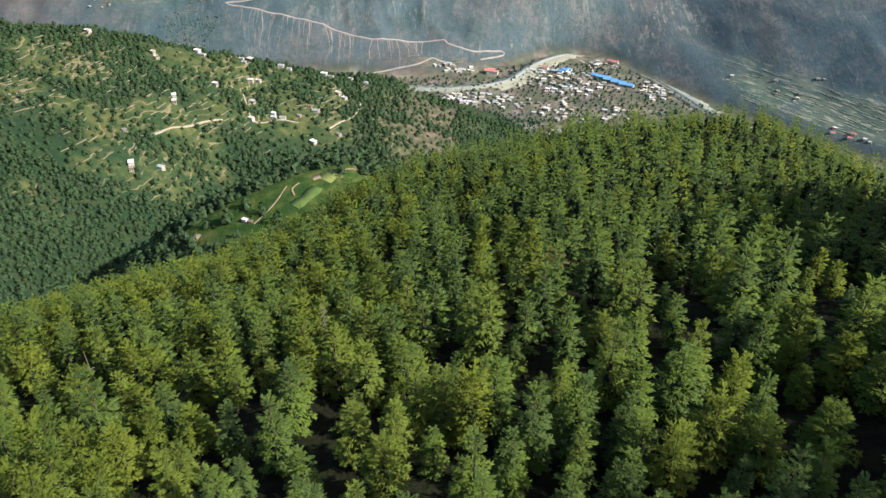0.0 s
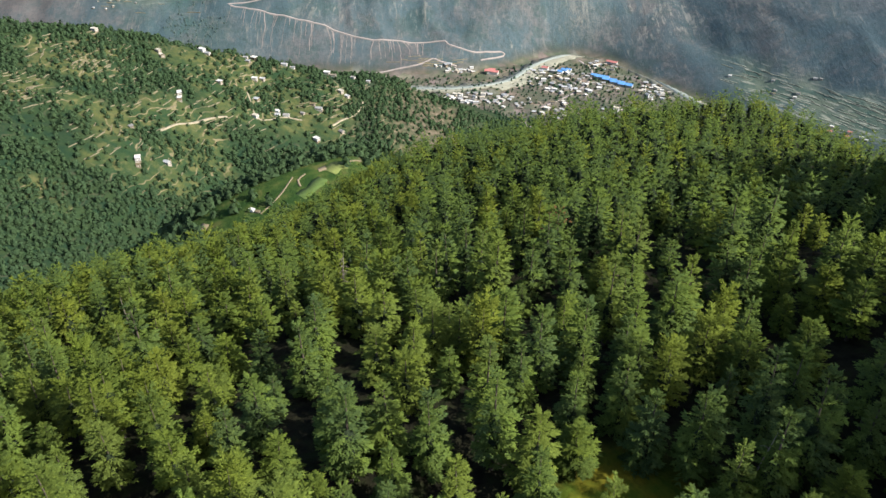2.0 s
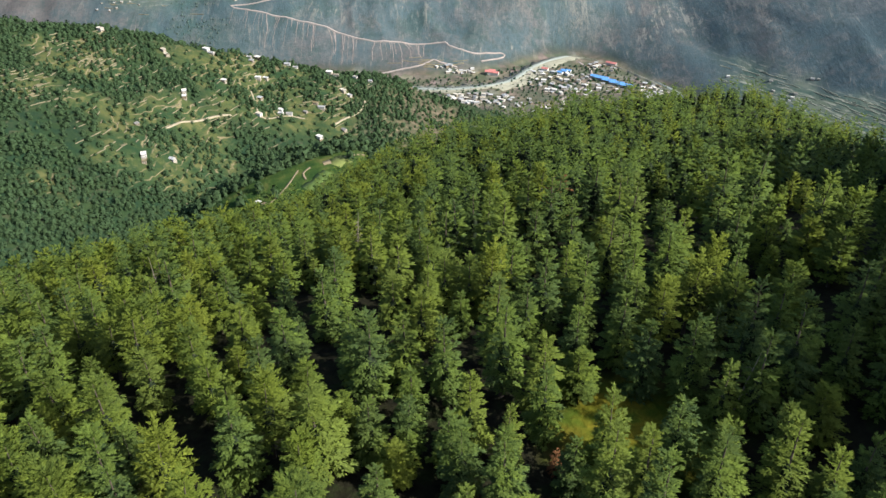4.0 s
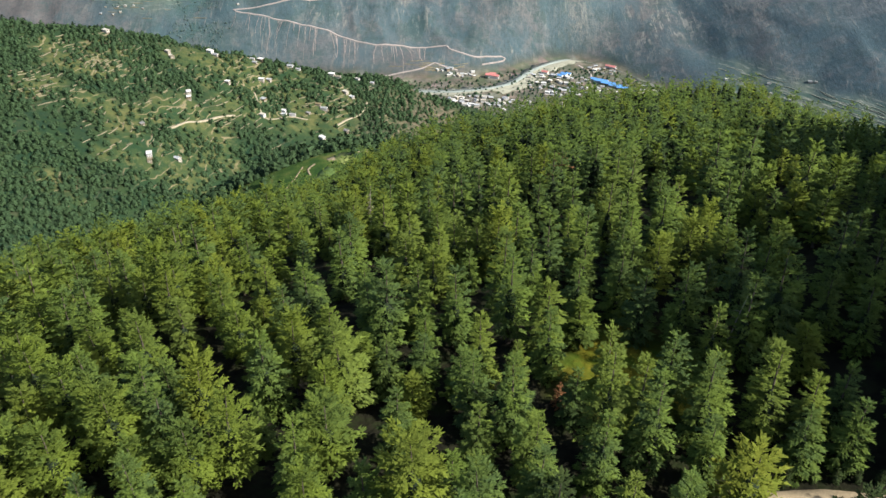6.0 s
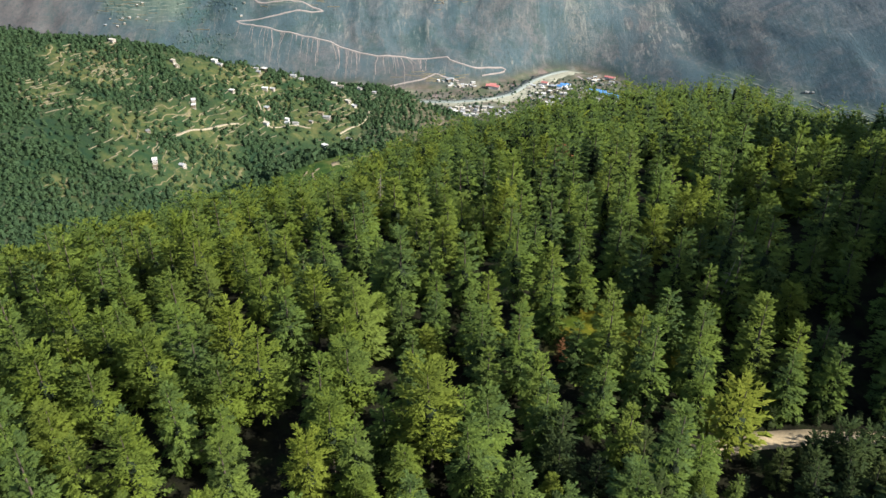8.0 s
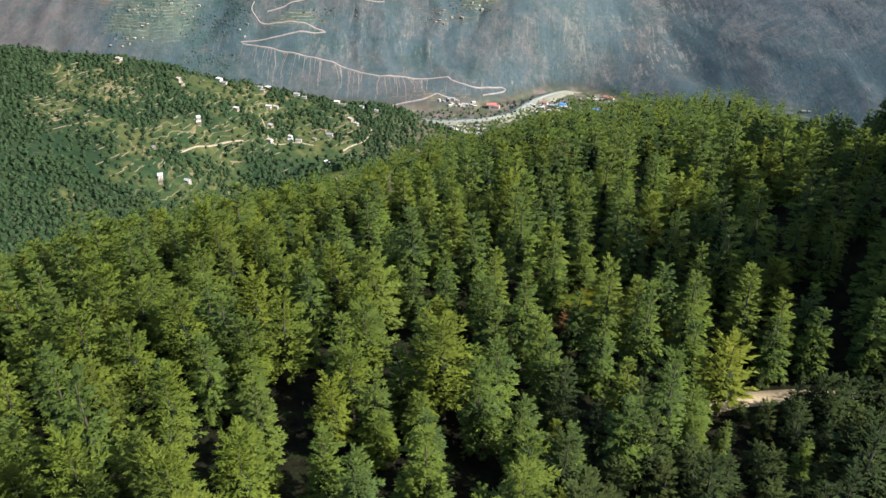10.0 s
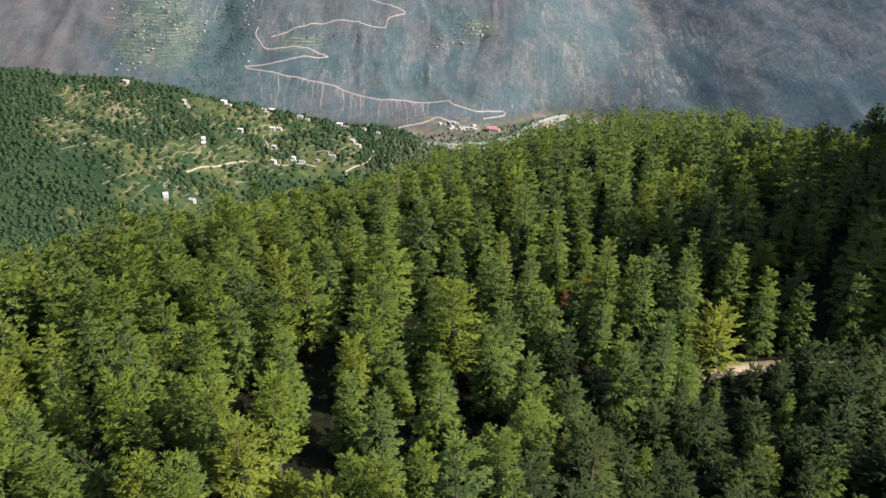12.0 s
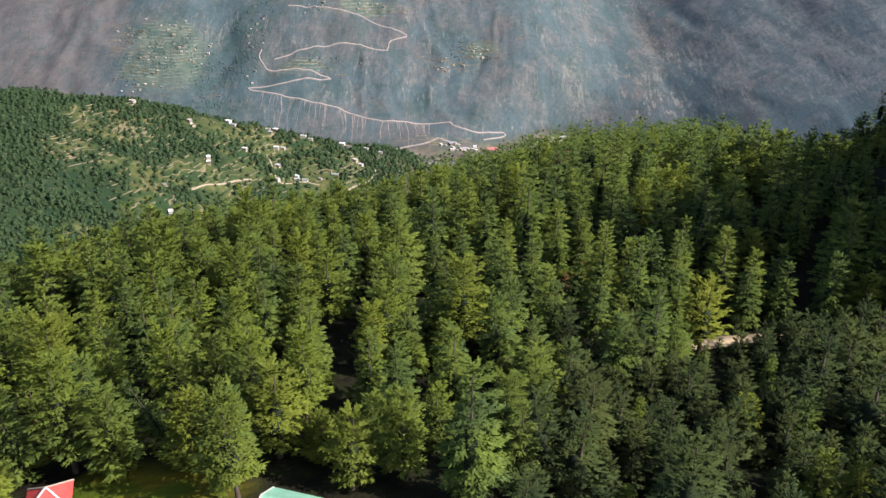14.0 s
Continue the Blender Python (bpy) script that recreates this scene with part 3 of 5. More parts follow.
chutes("scree", [(float(p[0]), float(p[1]), float(rng.uniform(3.5, 11) ** 2), float(rng.uniform(0.3, 1.1))) for p in road_line[rng.integers(0, len(road_line), 60)]], SCREE, "brown soil spilling down below the mountain road", 4)


# ---- things made of parts ----
def part(name, bm, mat, parent, label=""):
    me = bpy.data.meshes.new(name)
    bm.to_mesh(me)
    bm.free()
    me.materials.append(mat)
    ob = new(name, me)
    ob.parent = parent
    return tagged(ob, label) if label else ob


def box(x0, x1, y0, y1, z0, z1, bevel=0.0):
    bm = bmesh.new()
    bmesh.ops.create_cube(bm, size=1, matrix=Matrix.Translation(((x0 + x1) / 2, (y0 + y1) / 2, (z0 + z1) / 2)) @ Matrix.Diagonal((x1 - x0, y1 - y0, z1 - z0, 1)))
    if bevel:
        bmesh.ops.bevel(bm, geom=bm.edges[:], offset=bevel, segments=1, affect="EDGES")
    return bm


def prism(profile, y0, y1):
    """A profile in x and z drawn out along y."""
    bm = bmesh.new()
    ends = [[bm.verts.new((x, y, z)) for x, z in profile] for y in (y0, y1)]
    n = len(profile)
    for i in range(n):
        bm.faces.new((ends[0][i], ends[0][(i + 1) % n], ends[1][(i + 1) % n], ends[1][i]))
    bm.faces.new(ends[0][::-1])
    bm.faces.new(ends[1])
    bmesh.ops.recalc_face_normals(bm, faces=bm.faces[:])
    return bm


def house(name, w, d, h, roof, wall_mat, roof_mat, label, windows=2, storeys=1):
    """A house with its base at the origin: plinth, walls, roof, windows and door. Its ridge runs along y."""
    ob = tagged(new(name), label, "house")
    part("plinth", box(-w / 2 - 0.15, w / 2 + 0.15, -d / 2 - 0.15, d / 2 + 0.15, -5.0, 0.4), STONEWALL, ob)
    part("wall", box(-w / 2, w / 2, -d / 2, d / 2, 0.4, h), wall_mat, ob)
    o = 0.6
    if roof == "gable":
        r = h + w * 0.24
        part("roof", prism([(-w / 2 - o, h - 0.25), (0, r), (w / 2 + o, h - 0.25), (w / 2 + o, h - 0.05), (0, r + 0.22), (-w / 2 - o, h - 0.05)], -d / 2 - o, d / 2 + o), roof_mat, ob)
        part("gable", prism([(-w / 2, h), (w / 2, h), (0, r - 0.1)], -d / 2 + 0.02, d / 2 - 0.02), wall_mat, ob)
        if roof_mat is GREEN_TIN:
            for y in (-d / 2 - o - 0.05, d / 2 + o - 0.2):
                part("fascia", prism([(-w / 2 - o, h - 0.2), (0, r + 0.05), (w / 2 + o, h - 0.2), (w / 2 + o, h + 0.05), (0, r + 0.32), (-w / 2 - o, h + 0.05)], y, y + 0.25), WHITEWASH, ob, "white painted fascia board")
    elif roof == "shed":
        part("roof", prism([(-w / 2 - o, h), (w / 2 + o, h + 0.9), (w / 2 + o, h + 1.1), (-w / 2 - o, h + 0.2)], -d / 2 - o, d / 2 + o), roof_mat, ob)
    else:
        part("roof", box(-w / 2 - 0.5, w / 2 + 0.5, -d / 2 - 0.5, d / 2 + 0.5, h, h + 0.35), roof_mat, ob)
        part("parapet", box(-w / 2 - 0.3, w / 2 + 0.3, d / 2 + 0.1, d / 2 + 0.4, h + 0.35, h + 0.9), wall_mat, ob)
    for k in range(storeys):
        for i in range(windows):
            x = -w / 2 + w * (i + 0.5) / windows
            z = 0.4 + (h - 0.4) * (k + 0.5) / storeys
            if k == 0 and i == windows // 2:
                part("door", box(x - 0.55, x + 0.55, -d / 2 - 0.06, -d / 2 + 0.05, 0.4, 2.5), BARK, ob)
            else:
                part("window", box(x - 0.6, x + 0.6, -d / 2 - 0.05, -d / 2 + 0.05, z - 0.6, z + 0.6), GLASS, ob)
    return ob


HOUSES = [
    house("house", 7, 10, 5.4, "flat", WHITEWASH, WHITEWASH, "whitewashed two-storey house with a flat concrete roof", 3, 2),
    house("house", 6, 8, 3.2, "flat", WHITEWASH, GREY_TIN, "small white house with a pale flat roof", 2, 1),
    house("house", 7, 11, 4.6, "gable", WHITEWASH, GREY_TIN, "white house under a grey tin gable roof", 3, 2),
    house("house", 6, 9, 3.4, "shed", STONEWALL, GREY_TIN, "stone house with a sloping grey tin roof", 2, 1),
    house("house", 6, 8, 3.6, "gable", STONEWALL, SLATE, "stone house with a dark slate gable roof", 2, 1),
    house("house", 8, 12, 5.2, "gable", WHITEWASH, ROSE_TIN, "white house under a faded red tin gable roof", 3, 2),
    house("shed", 14, 34, 5.5, "gable", GREY_TIN, BLUE_TIN, "long market shed under a bright blue tin roof", 2, 1),
    house("house", 7, 10, 4.2, "gable", WHITEWASH, BLUE_TIN, "white house under a blue tin roof", 2, 1),
    house("house", 8, 12, 5.0, "gable", WHITEWASH, GREEN_TIN, "house under a pale green tin gable roof among cedars", 3, 2),
    house("house", 7, 9, 5.6, "flat", STONEWALL, WHITEWASH, "bare masonry house with a pale flat roof", 2, 2),
]
USED = set()
SITES = []


def put_house(n, x, y, turn, group, size=1.0, sink=0.3):
    gx = np.array([-4.0, 4.0, 0.0, 0.0]) * size
    gy = np.array([0.0, 0.0, -4.0, 4.0]) * size
    z = float(max(ground(x + gx, y + gy).mean(), ground(x, y))) - sink
    SITES.append((x, y))
    m = pose(x, y, z, 0, 0, turn)
    ob = HOUSES[n]
    if n in USED:
        ob = copy_thing(ob, m)
    else:
        USED.add(n)
        ob.matrix_basis = m
    ob.scale = (size, size, size)
    tagged(ob, group=group)
    return ob


# hamlet on the hillside
G = "houses on the terraced hillside"
for n, x, y, turn in [(0, -408, 1080, 20), (9, -405, 1068, 15), (0, -416, 1245, 60), (2, -405, 1236, 70), (1, -350, 1266, 80), (9, -338, 1274, 60), (3, -344, 1254, 75),
                      (2, -290, 1290, 80), (1, -276, 1288, 85), (0, -327, 1217, 80), (1, -316, 1225, 70), (3, -314, 1160, 60), (0, -305, 1107, 60), (2, -265, 1146, 85),
                      (1, -278, 1140, 80)]:
    put_house(n, x, y, turn, G, 0.80 + 0.012 * (abs(x) % 20))
for n, x, y, turn in [(0, -218, 1300, 75), (2, -206, 1296, 80), (1, -172, 1305, 60), (0, -187, 1241, 50), (1, -176, 1236, 50), (2, -217, 1180, 80), (3, -228, 1186, 80), (0, -280, 1151, 70),
                      (4, -241, 1161, 60), (0, -412, 895, 20), (1, -409, 885, 20), (2, -383, 916, 60), (3, -443, 967, 40), (0, -552, 1165, 60), (9, -464, 1176, 60), (1, -456, 1168, 40),
                      (4, -176, 1139, 50), (0, -212, 1106, 50), (1, -145, 1300, 80), (9, -366, 1150, 70)]:
    put_house(n, x, y, turn, G, 0.80 + 0.012 * (abs(x) % 20))
put_house(0, -185, 600, 60, "huts on the field shoulder", 0.5)
put_house(3, -179, 597, 75, "huts on the field shoulder", 0.45)
# sheds and houses of the valley town
T = "houses of the valley town"
for n, x, y, turn, size in [(6, 366, 1741, 60, 1.0), (6, 381, 1722, 60, 1.0), (6, 396, 1706, 60, 1.0), (6, 412, 1690, 60, 1.0), (7, 350, 1752, 60, 1.5), (5, 98, 1777, 80, 1.6), (5, 112, 1772, 70, 1.4),
                            (5, 106, 1788, 80, 1.3), (5, 237, 1803, 60, 1.3), (5, 403, 1847, 60, 1.2), (5, 412, 1838, 60, 1.3), (7, 283, 1787, 50, 1.6), (7, 272, 1779, 50, 1.3), (7, 294, 1793, 60, 1.2)]:
    put_house(n, x, y, turn, T, size)
rng = np.random.default_rng(7)
TAKEN = [(366, 1741, 22), (381, 1722, 22), (396, 1706, 22), (412, 1690, 22), (105, 1778, 16)]


def scatter(count, cx, cy, rx, ry, gap):
    out = []
    for _ in range(count * 40):
        a, r = rng.uniform(0, 2 * math.pi), math.sqrt(rng.uniform(0, 1))
        x, y = cx + rx * r * math.cos(a), cy + ry * r * math.sin(a)
        if all((x - u) ** 2 + (y - v) ** 2 > max(gap, g) ** 2 for u, v, g in TAKEN):
            TAKEN.append((x, y, gap))
            out.append((x, y))
            if len(out) == count:
                break
    return out


for cx, cy, rx, ry, count in [(300, 1700, 115, 75, 62), (60, 1612, 85, 34, 40), (190, 1575, 90, 45, 18), (20, 1790, 55, 14, 16), (375, 1830, 45, 36, 16), (470, 1650, 34, 60, 26), (300, 1520, 100, 40, 18), (240, 1790, 60, 25, 12)]:
    for x, y in scatter(count, cx, cy, rx, ry, 8.5):
        put_house(int(rng.choice([0, 1, 2, 3, 4, 9], p=[0.16, 0.18, 0.20, 0.18, 0.14, 0.14])), x, y, float(rng.uniform(20, 100)), T, float(rng.uniform(0.7, 1.15)))
for x, y in scatter(14, 245, 1425, 55, 18, 9):
    put_house(int(rng.choice([0, 1, 2])), x, y, float(rng.uniform(30, 90)), "houses below the spur", 0.9)
# farms on the bench across the river
for n, x, y, turn in [(0, 635, 1650, 70), (2, 711, 1595, 60), (1, 700, 1553, 60), (1, 706, 1562, 40), (0, 732, 1521, 60), (2, 742, 1530, 60), (1, 724, 1515, 70), (5, 753, 1385, 60), (5, 775, 1360, 60),
                      (5, 783, 1366, 50), (0, 796, 1345, 60), (1, 802, 1336, 50), (0, 760, 1395, 50), (1, 794, 1553, 60), (2, 784, 1560, 60)]:
    put_house(n, x, y, turn, "farms on the bench", 0.7)
# farms high on the mountainside
for x, y in scatter(10, -730, 2090, 45, 30, 9) + scatter(9, -850, 2050, 50, 40, 10) + scatter(8, -860, 1985, 60, 20, 9) + scatter(6, -940, 2180, 60, 40, 10) + scatter(9, -20, 2040, 60, 18, 9) + scatter(3, -560, 2010, 20, 30, 10) + scatter(6, -400, 2190, 40, 20, 9) + scatter(8, 75, 2078, 40, 20, 9) + scatter(20, -800, 2120, 110, 70, 9) + scatter(8, -560, 2130, 40, 50, 9) + scatter(8, -250, 2205, 60, 20, 9):
    put_house(int(rng.choice([1, 3, 4, 9])), x, y, float(rng.uniform(60, 110)), "farms on the mountainside", float(rng.uniform(0.5, 0.75)))
# green-roofed house at the edge of the wood
put_house(8, -37.2, -40.8, 74, "houses by the wood", 0.72)


# ---- trees ----
def bough(rng, root, out, reach, blades, size, rise, droop, fan):
    """A flat bough: a limb, and needle sprays that fan out over its outer part, tips lifted."""
    turn = np.array([-out[1], out[0], 0.0])
    up = np.array([0.0, 0.0, 1.0])
    k = blades
    t = 0.10 + 0.90 * rng.uniform(0, 1, k) ** 0.62
    a = fan * rng.uniform(-1, 1, k) * (1.1 - 0.35 * t)
    spread = (0.55 * a * t * (1.25 - t))[:, None]
    p = root + out * (reach * t)[:, None] + turn * (reach * spread) + up * (reach * (rise * t - droop * t * t))[:, None] - up * (0.35 * reach * spread**2)
    slope = (rise - 2 * droop * t)[:, None]
    ahead = out + up * slope
    ahead /= np.linalg.norm(ahead, axis=1)[:, None]
    above = up - out * slope + 0.5 * turn * a[:, None]
    above /= np.linalg.norm(above, axis=1)[:, None]
    d = ahead * np.cos(a)[:, None] + turn * np.sin(a)[:, None] + above * rng.normal(0.10, 0.20, k)[:, None]
    d /= np.linalg.norm(d, axis=1)[:, None]
    w = np.cross(above + 0.28 * rng.normal(0, 1, (k, 3)), d)
    w /= np.linalg.norm(w, axis=1)[:, None]
    ln = (size * rng.uniform(0.7, 1.3, k))[:, None]
    wd = ln * rng.uniform(0.24, 0.36, k)[:, None]
    p = p + above * (0.18 * size * rng.normal(0, 1, k))[:, None]
    v = np.stack([p + w * wd - 0.4 * ln * d, p - w * wd - 0.4 * ln * d, p + 0.6 * ln * d], 1).reshape(-1, 3)
    f = np.arange(3 * k).reshape(-1, 3)
    m = len(v)
    limb = np.stack([root - turn * 0.06, root + turn * 0.06, root + out * reach * 0.9 + up * reach * (0.9 * rise - 0.81 * droop)])
    return np.vstack([v, limb]), np.vstack([f, [(m, m + 1, m + 2)]])


def crown_mesh(name, seed, height, radius, base, shape, whorls, boughs, blades, size, mat, rise=0.1, droop=0.3, fan=1.1, core=(7, 5, 0.3)):
    """A crown of whorls of boughs round an inner mass with shade put into its colour. shape: power of the taper, small
    is round, 1 is a cone.
    """
    rng = np.random.default_rng(seed)
    V, T, off = [], [], 0
    heavy = rng.uniform(0, 2 * math.pi)
    for k in range(whorls):
        f = 0.91 * min(max((k + 0.35 * rng.uniform(-1, 1)) / (whorls - 1.0), 0.0), 1.0)
        tier = rng.uniform(0.84, 1.12)
        many = max(3, round(boughs * (1 - 0.45 * f)))
        for j in range(many):
            a = 2 * math.pi * (j + 0.38 * k) / many + rng.uniform(-0.3, 0.3)
            if rng.uniform() < 0.07 and f < 0.8:
                continue
            lobe = 1 + 0.13 * math.cos(a - heavy) + 0.10 * math.sin(3 * a + seed + 2.5 * f)
            reach = radius * tier * lobe * ((1 - f) ** shape) * min(1.0, 0.62 + 2.4 * f) * rng.uniform(0.72, 1.14) + 0.40
            z = height * (base + (1 - base) * 1.03 * f) + rng.normal(0, 0.22)
            out = np.array([math.cos(a), math.sin(a), 0.0])
            n = max(4, round(blades * (0.35 + 0.65 * reach / radius)))
            v, t = bough(rng, np.array([0, 0, z]), out, reach, n, size * min(1.0, 0.50 + 0.60 * reach / radius), rise + 0.75 * f * f + rng.normal(0, 0.07), droop * (1 - 0.7 * f), fan)
            V.append(v)
            T.append(t + off)
            off += len(v)
    v, f = np.concatenate(V), np.concatenate(T)
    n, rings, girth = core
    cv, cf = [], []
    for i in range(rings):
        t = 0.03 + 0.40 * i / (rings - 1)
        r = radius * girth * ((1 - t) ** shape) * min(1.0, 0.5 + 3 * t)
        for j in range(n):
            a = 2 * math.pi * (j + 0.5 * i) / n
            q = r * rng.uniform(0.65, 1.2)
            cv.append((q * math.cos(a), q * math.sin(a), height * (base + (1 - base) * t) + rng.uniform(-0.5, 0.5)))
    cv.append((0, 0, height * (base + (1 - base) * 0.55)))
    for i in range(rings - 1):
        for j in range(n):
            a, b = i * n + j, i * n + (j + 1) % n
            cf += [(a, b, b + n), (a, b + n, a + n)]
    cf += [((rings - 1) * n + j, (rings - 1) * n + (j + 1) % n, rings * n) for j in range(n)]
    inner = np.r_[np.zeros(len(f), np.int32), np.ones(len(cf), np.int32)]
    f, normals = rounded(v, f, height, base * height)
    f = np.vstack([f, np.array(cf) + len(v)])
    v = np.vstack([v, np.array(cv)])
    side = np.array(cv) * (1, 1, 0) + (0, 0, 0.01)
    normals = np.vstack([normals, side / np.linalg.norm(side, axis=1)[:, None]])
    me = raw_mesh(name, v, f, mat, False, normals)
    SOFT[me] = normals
    me.materials.append(CROWN_SHADE)
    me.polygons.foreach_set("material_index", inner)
    return me


def trunk_mesh(height, radius, seed):
    """A tapered, slightly crooked stem with a few dead stubs, rooted below the ground."""
    rng = np.random.default_rng(seed)
    n, rings = 7, 6
    v, f = [], []
    bend = rng.normal(0, 0.12, (rings, 2)).cumsum(0)
    for i in range(rings):
        t = i / (rings - 1)
        z = -1.2 + t * (height * 0.93 + 1.2)
        r = radius * (1.35 if i == 0 else 1.0) * (1 - 0.9 * t)
        for j in range(n):
            a = 2 * math.pi * j / n
            v.append((bend[i, 0] * t + r * math.cos(a), bend[i, 1] * t + r * math.sin(a), z))
    for i in range(rings - 1):
        for j in range(n):
            a, b = i * n + j, i * n + (j + 1) % n
            f += [(a, b, b + n), (a, b + n, a + n)]
    for _ in range(7):
        t = rng.uniform(0.18, 0.5)
        a = rng.uniform(0, 2 * math.pi)
        c = np.array([0, 0, t * height])
        d = np.array([math.cos(a), math.sin(a), rng.uniform(-0.1, 0.4)]) * rng.uniform(0.9, 2.0)
        s = np.array([-math.sin(a), math.cos(a), 0]) * 0.06
        k = len(v)
        v += [tuple(c - s), tuple(c + s), tuple(c + d), tuple(c + (0, 0, 0.12))]
        f += [(k, k + 1, k + 2), (k + 1, k + 3, k + 2), (k + 3, k, k + 2)]
    return raw_mesh("trunk", np.array(v), np.array(f), BARK)


def tree_kind(name, category, label, crown, trunk):
    ob = tagged(new(name), label, category)
    for n, me in (("trunk", trunk), ("crown", crown)):
        c = new(n, me)
        c.parent = ob
    return ob


# kind: height, radius, base, shape of the crowns
SPECS = {
    "cedar": [(20, 4.5, 0.08, 0.62, 1), (23, 4.4, 0.12, 0.56, 2), (18, 4.5, 0.06, 0.70, 3), (21, 4.7, 0.16, 0.46, 4), (27, 4.9, 0.14, 0.60, 5)],
    "pine": [(17, 4.9, 0.18, 0.50, 11), (18, 5.2, 0.26, 0.42, 12), (15, 4.3, 0.14, 0.58, 13), (26, 5.3, 0.2, 0.50, 14)],
    "young": [(9, 2.9, 0.04, 0.66, 21), (8, 3.1, 0.05, 0.52, 22), (11, 3.1, 0.05, 0.58, 23), (10, 3.6, 0.04, 0.44, 24)],
}
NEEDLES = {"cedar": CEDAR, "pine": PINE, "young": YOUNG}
LABELS = {
    "cedar": ["tall dark green cedar with tiered boughs", "slender dark green cedar on the wooded spur", "broad cedar with drooping tiers of needles", "full-crowned tall cedar among its neighbours", "very tall dark cedar standing above the wood"],
    "pine": ["sunlit yellow-green pine with a rounded crown", "spreading olive-green pine on the slope", "rounded bright green pine in the wood", "very tall olive-green pine at the wood's edge"],
    "young": ["young narrow conifer in the dense thicket", "bushy young conifer beside the road", "slim young cedar in the thicket", "broad young conifer with dense boughs"],
}
STOCK_TREES, MID, FAR = {}, {}, {}
for kind, specs in SPECS.items():
    STOCK_TREES[kind], MID[kind], FAR[kind] = [], [], []
    for n, (h, r, b, s, seed) in enumerate(specs):
        mat = NEEDLES[kind]
        rise, droop, fan = {"cedar": (0.08, 0.24, 1.2), "pine": (0.26, 0.26, 1.3), "young": (0.30, 0.34, 1.1)}[kind]
        trunk = trunk_mesh(h, 0.16 + h * 0.014, seed)
        if kind == "young":
            crowns = [crown_mesh("crown", seed, h, r, b, s, 10, 8, 22, 0.62, mat, rise, droop, fan, (7, 5, 0.36))] * 2
            MID[kind].append(crown_mesh("m", seed, h, r, b, s, 6, 5, 8, 1.2, mat, rise, droop, fan, (6, 4, 0.4)))
        else:
            crowns = [crown_mesh("crown", seed, h, r, b, s, 14, 9, 36, 0.77, mat, rise, droop, fan, (8, 6, 0.30)), crown_mesh("crown", seed + 50, h, r, b, s, 12, 8, 21, 1.10, mat, rise, droop, fan, (8, 6, 0.34))]
            MID[kind].append(crown_mesh("m", seed, h, r, b, s, 11, 7, 14, 1.12, mat, rise, droop, fan, (7, 5, 0.40)))
        FAR[kind].append(crown_mesh("f", seed, h, r, b, s, 9, 6, 8, 1.5, mat, rise, droop, fan, (7, 5, 0.42)))
        STOCK_TREES[kind].append([(tree_kind(kind + "_tree", "tree", LABELS[kind][n], c, trunk), []) for c in crowns])


def disc_sample(x0, x1, y0, y1, gap_of, tries, seed):
    """Points with a gap that may vary from place to place."""
    rng = np.random.default_rng(seed)
    xs, ys = rng.uniform(x0, x1, tries), rng.uniform(y0, y1, tries)
    gaps = gap_of(xs, ys)
    cell, table, out = 6.0, {}, []
    for x, y, g in zip(xs[gaps > 0].tolist(), ys[gaps > 0].tolist(), gaps[gaps > 0].tolist()):
        i, j, k = int(x // cell), int(y // cell), int(g // cell) + 1
        if any((x - u) ** 2 + (y - v) ** 2 < g * g for a in range(i - k, i + k + 1) for b in range(j - k, j + k + 1) for u, v in table.get((a, b), ())):
            continue
        table.setdefault((i, j), []).append((x, y))
        out.append((x, y))
    return out


NEAR_ROAD = smooth_line([(31, 31), (39, 31.5), (46, 33), (52, 33.5), (59, 32.5), (67, 31), (76, 32), (92, 38)], 2)


def open_ground(x, y):
    """Places on the spur where nothing tall grows."""
    road = ((np.stack([x, y], -1)[..., None, :] - NEAR_ROAD) ** 2).sum(-1).min(-1) < 3.3**2
    return ((((x - 29) / 11) ** 2 + ((y - 69) / 12) ** 2 < 1) | (((x + 70) / 12) ** 2 + ((y + 37) / 10) ** 2 < 1)
            | (((x + 60) / 12) ** 2 + ((y + 31) / 6) ** 2 < 1) | ((x < -12) & (y < -35)) | (((x + 38) / 9) ** 2 + ((y + 36) / 6) ** 2 < 1) | (((x - 72) / 11) ** 2 + ((y - 58) / 9) ** 2 < 1) | (((x - 44) / 8) ** 2 + ((y - 64) / 5) ** 2 < 1)
             | road)


def thicket(x, y):
    return (x > 2 + 0.25 * y) & (y < np.where(x > 36, 31, 26))


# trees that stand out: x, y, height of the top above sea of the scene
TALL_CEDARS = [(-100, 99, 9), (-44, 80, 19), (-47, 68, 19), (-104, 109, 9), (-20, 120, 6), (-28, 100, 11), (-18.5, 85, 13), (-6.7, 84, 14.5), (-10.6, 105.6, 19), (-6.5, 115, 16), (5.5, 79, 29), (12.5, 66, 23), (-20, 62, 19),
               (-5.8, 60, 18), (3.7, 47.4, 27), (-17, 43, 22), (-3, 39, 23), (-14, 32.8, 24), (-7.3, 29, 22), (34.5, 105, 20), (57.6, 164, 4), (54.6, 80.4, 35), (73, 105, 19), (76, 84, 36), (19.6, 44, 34)]
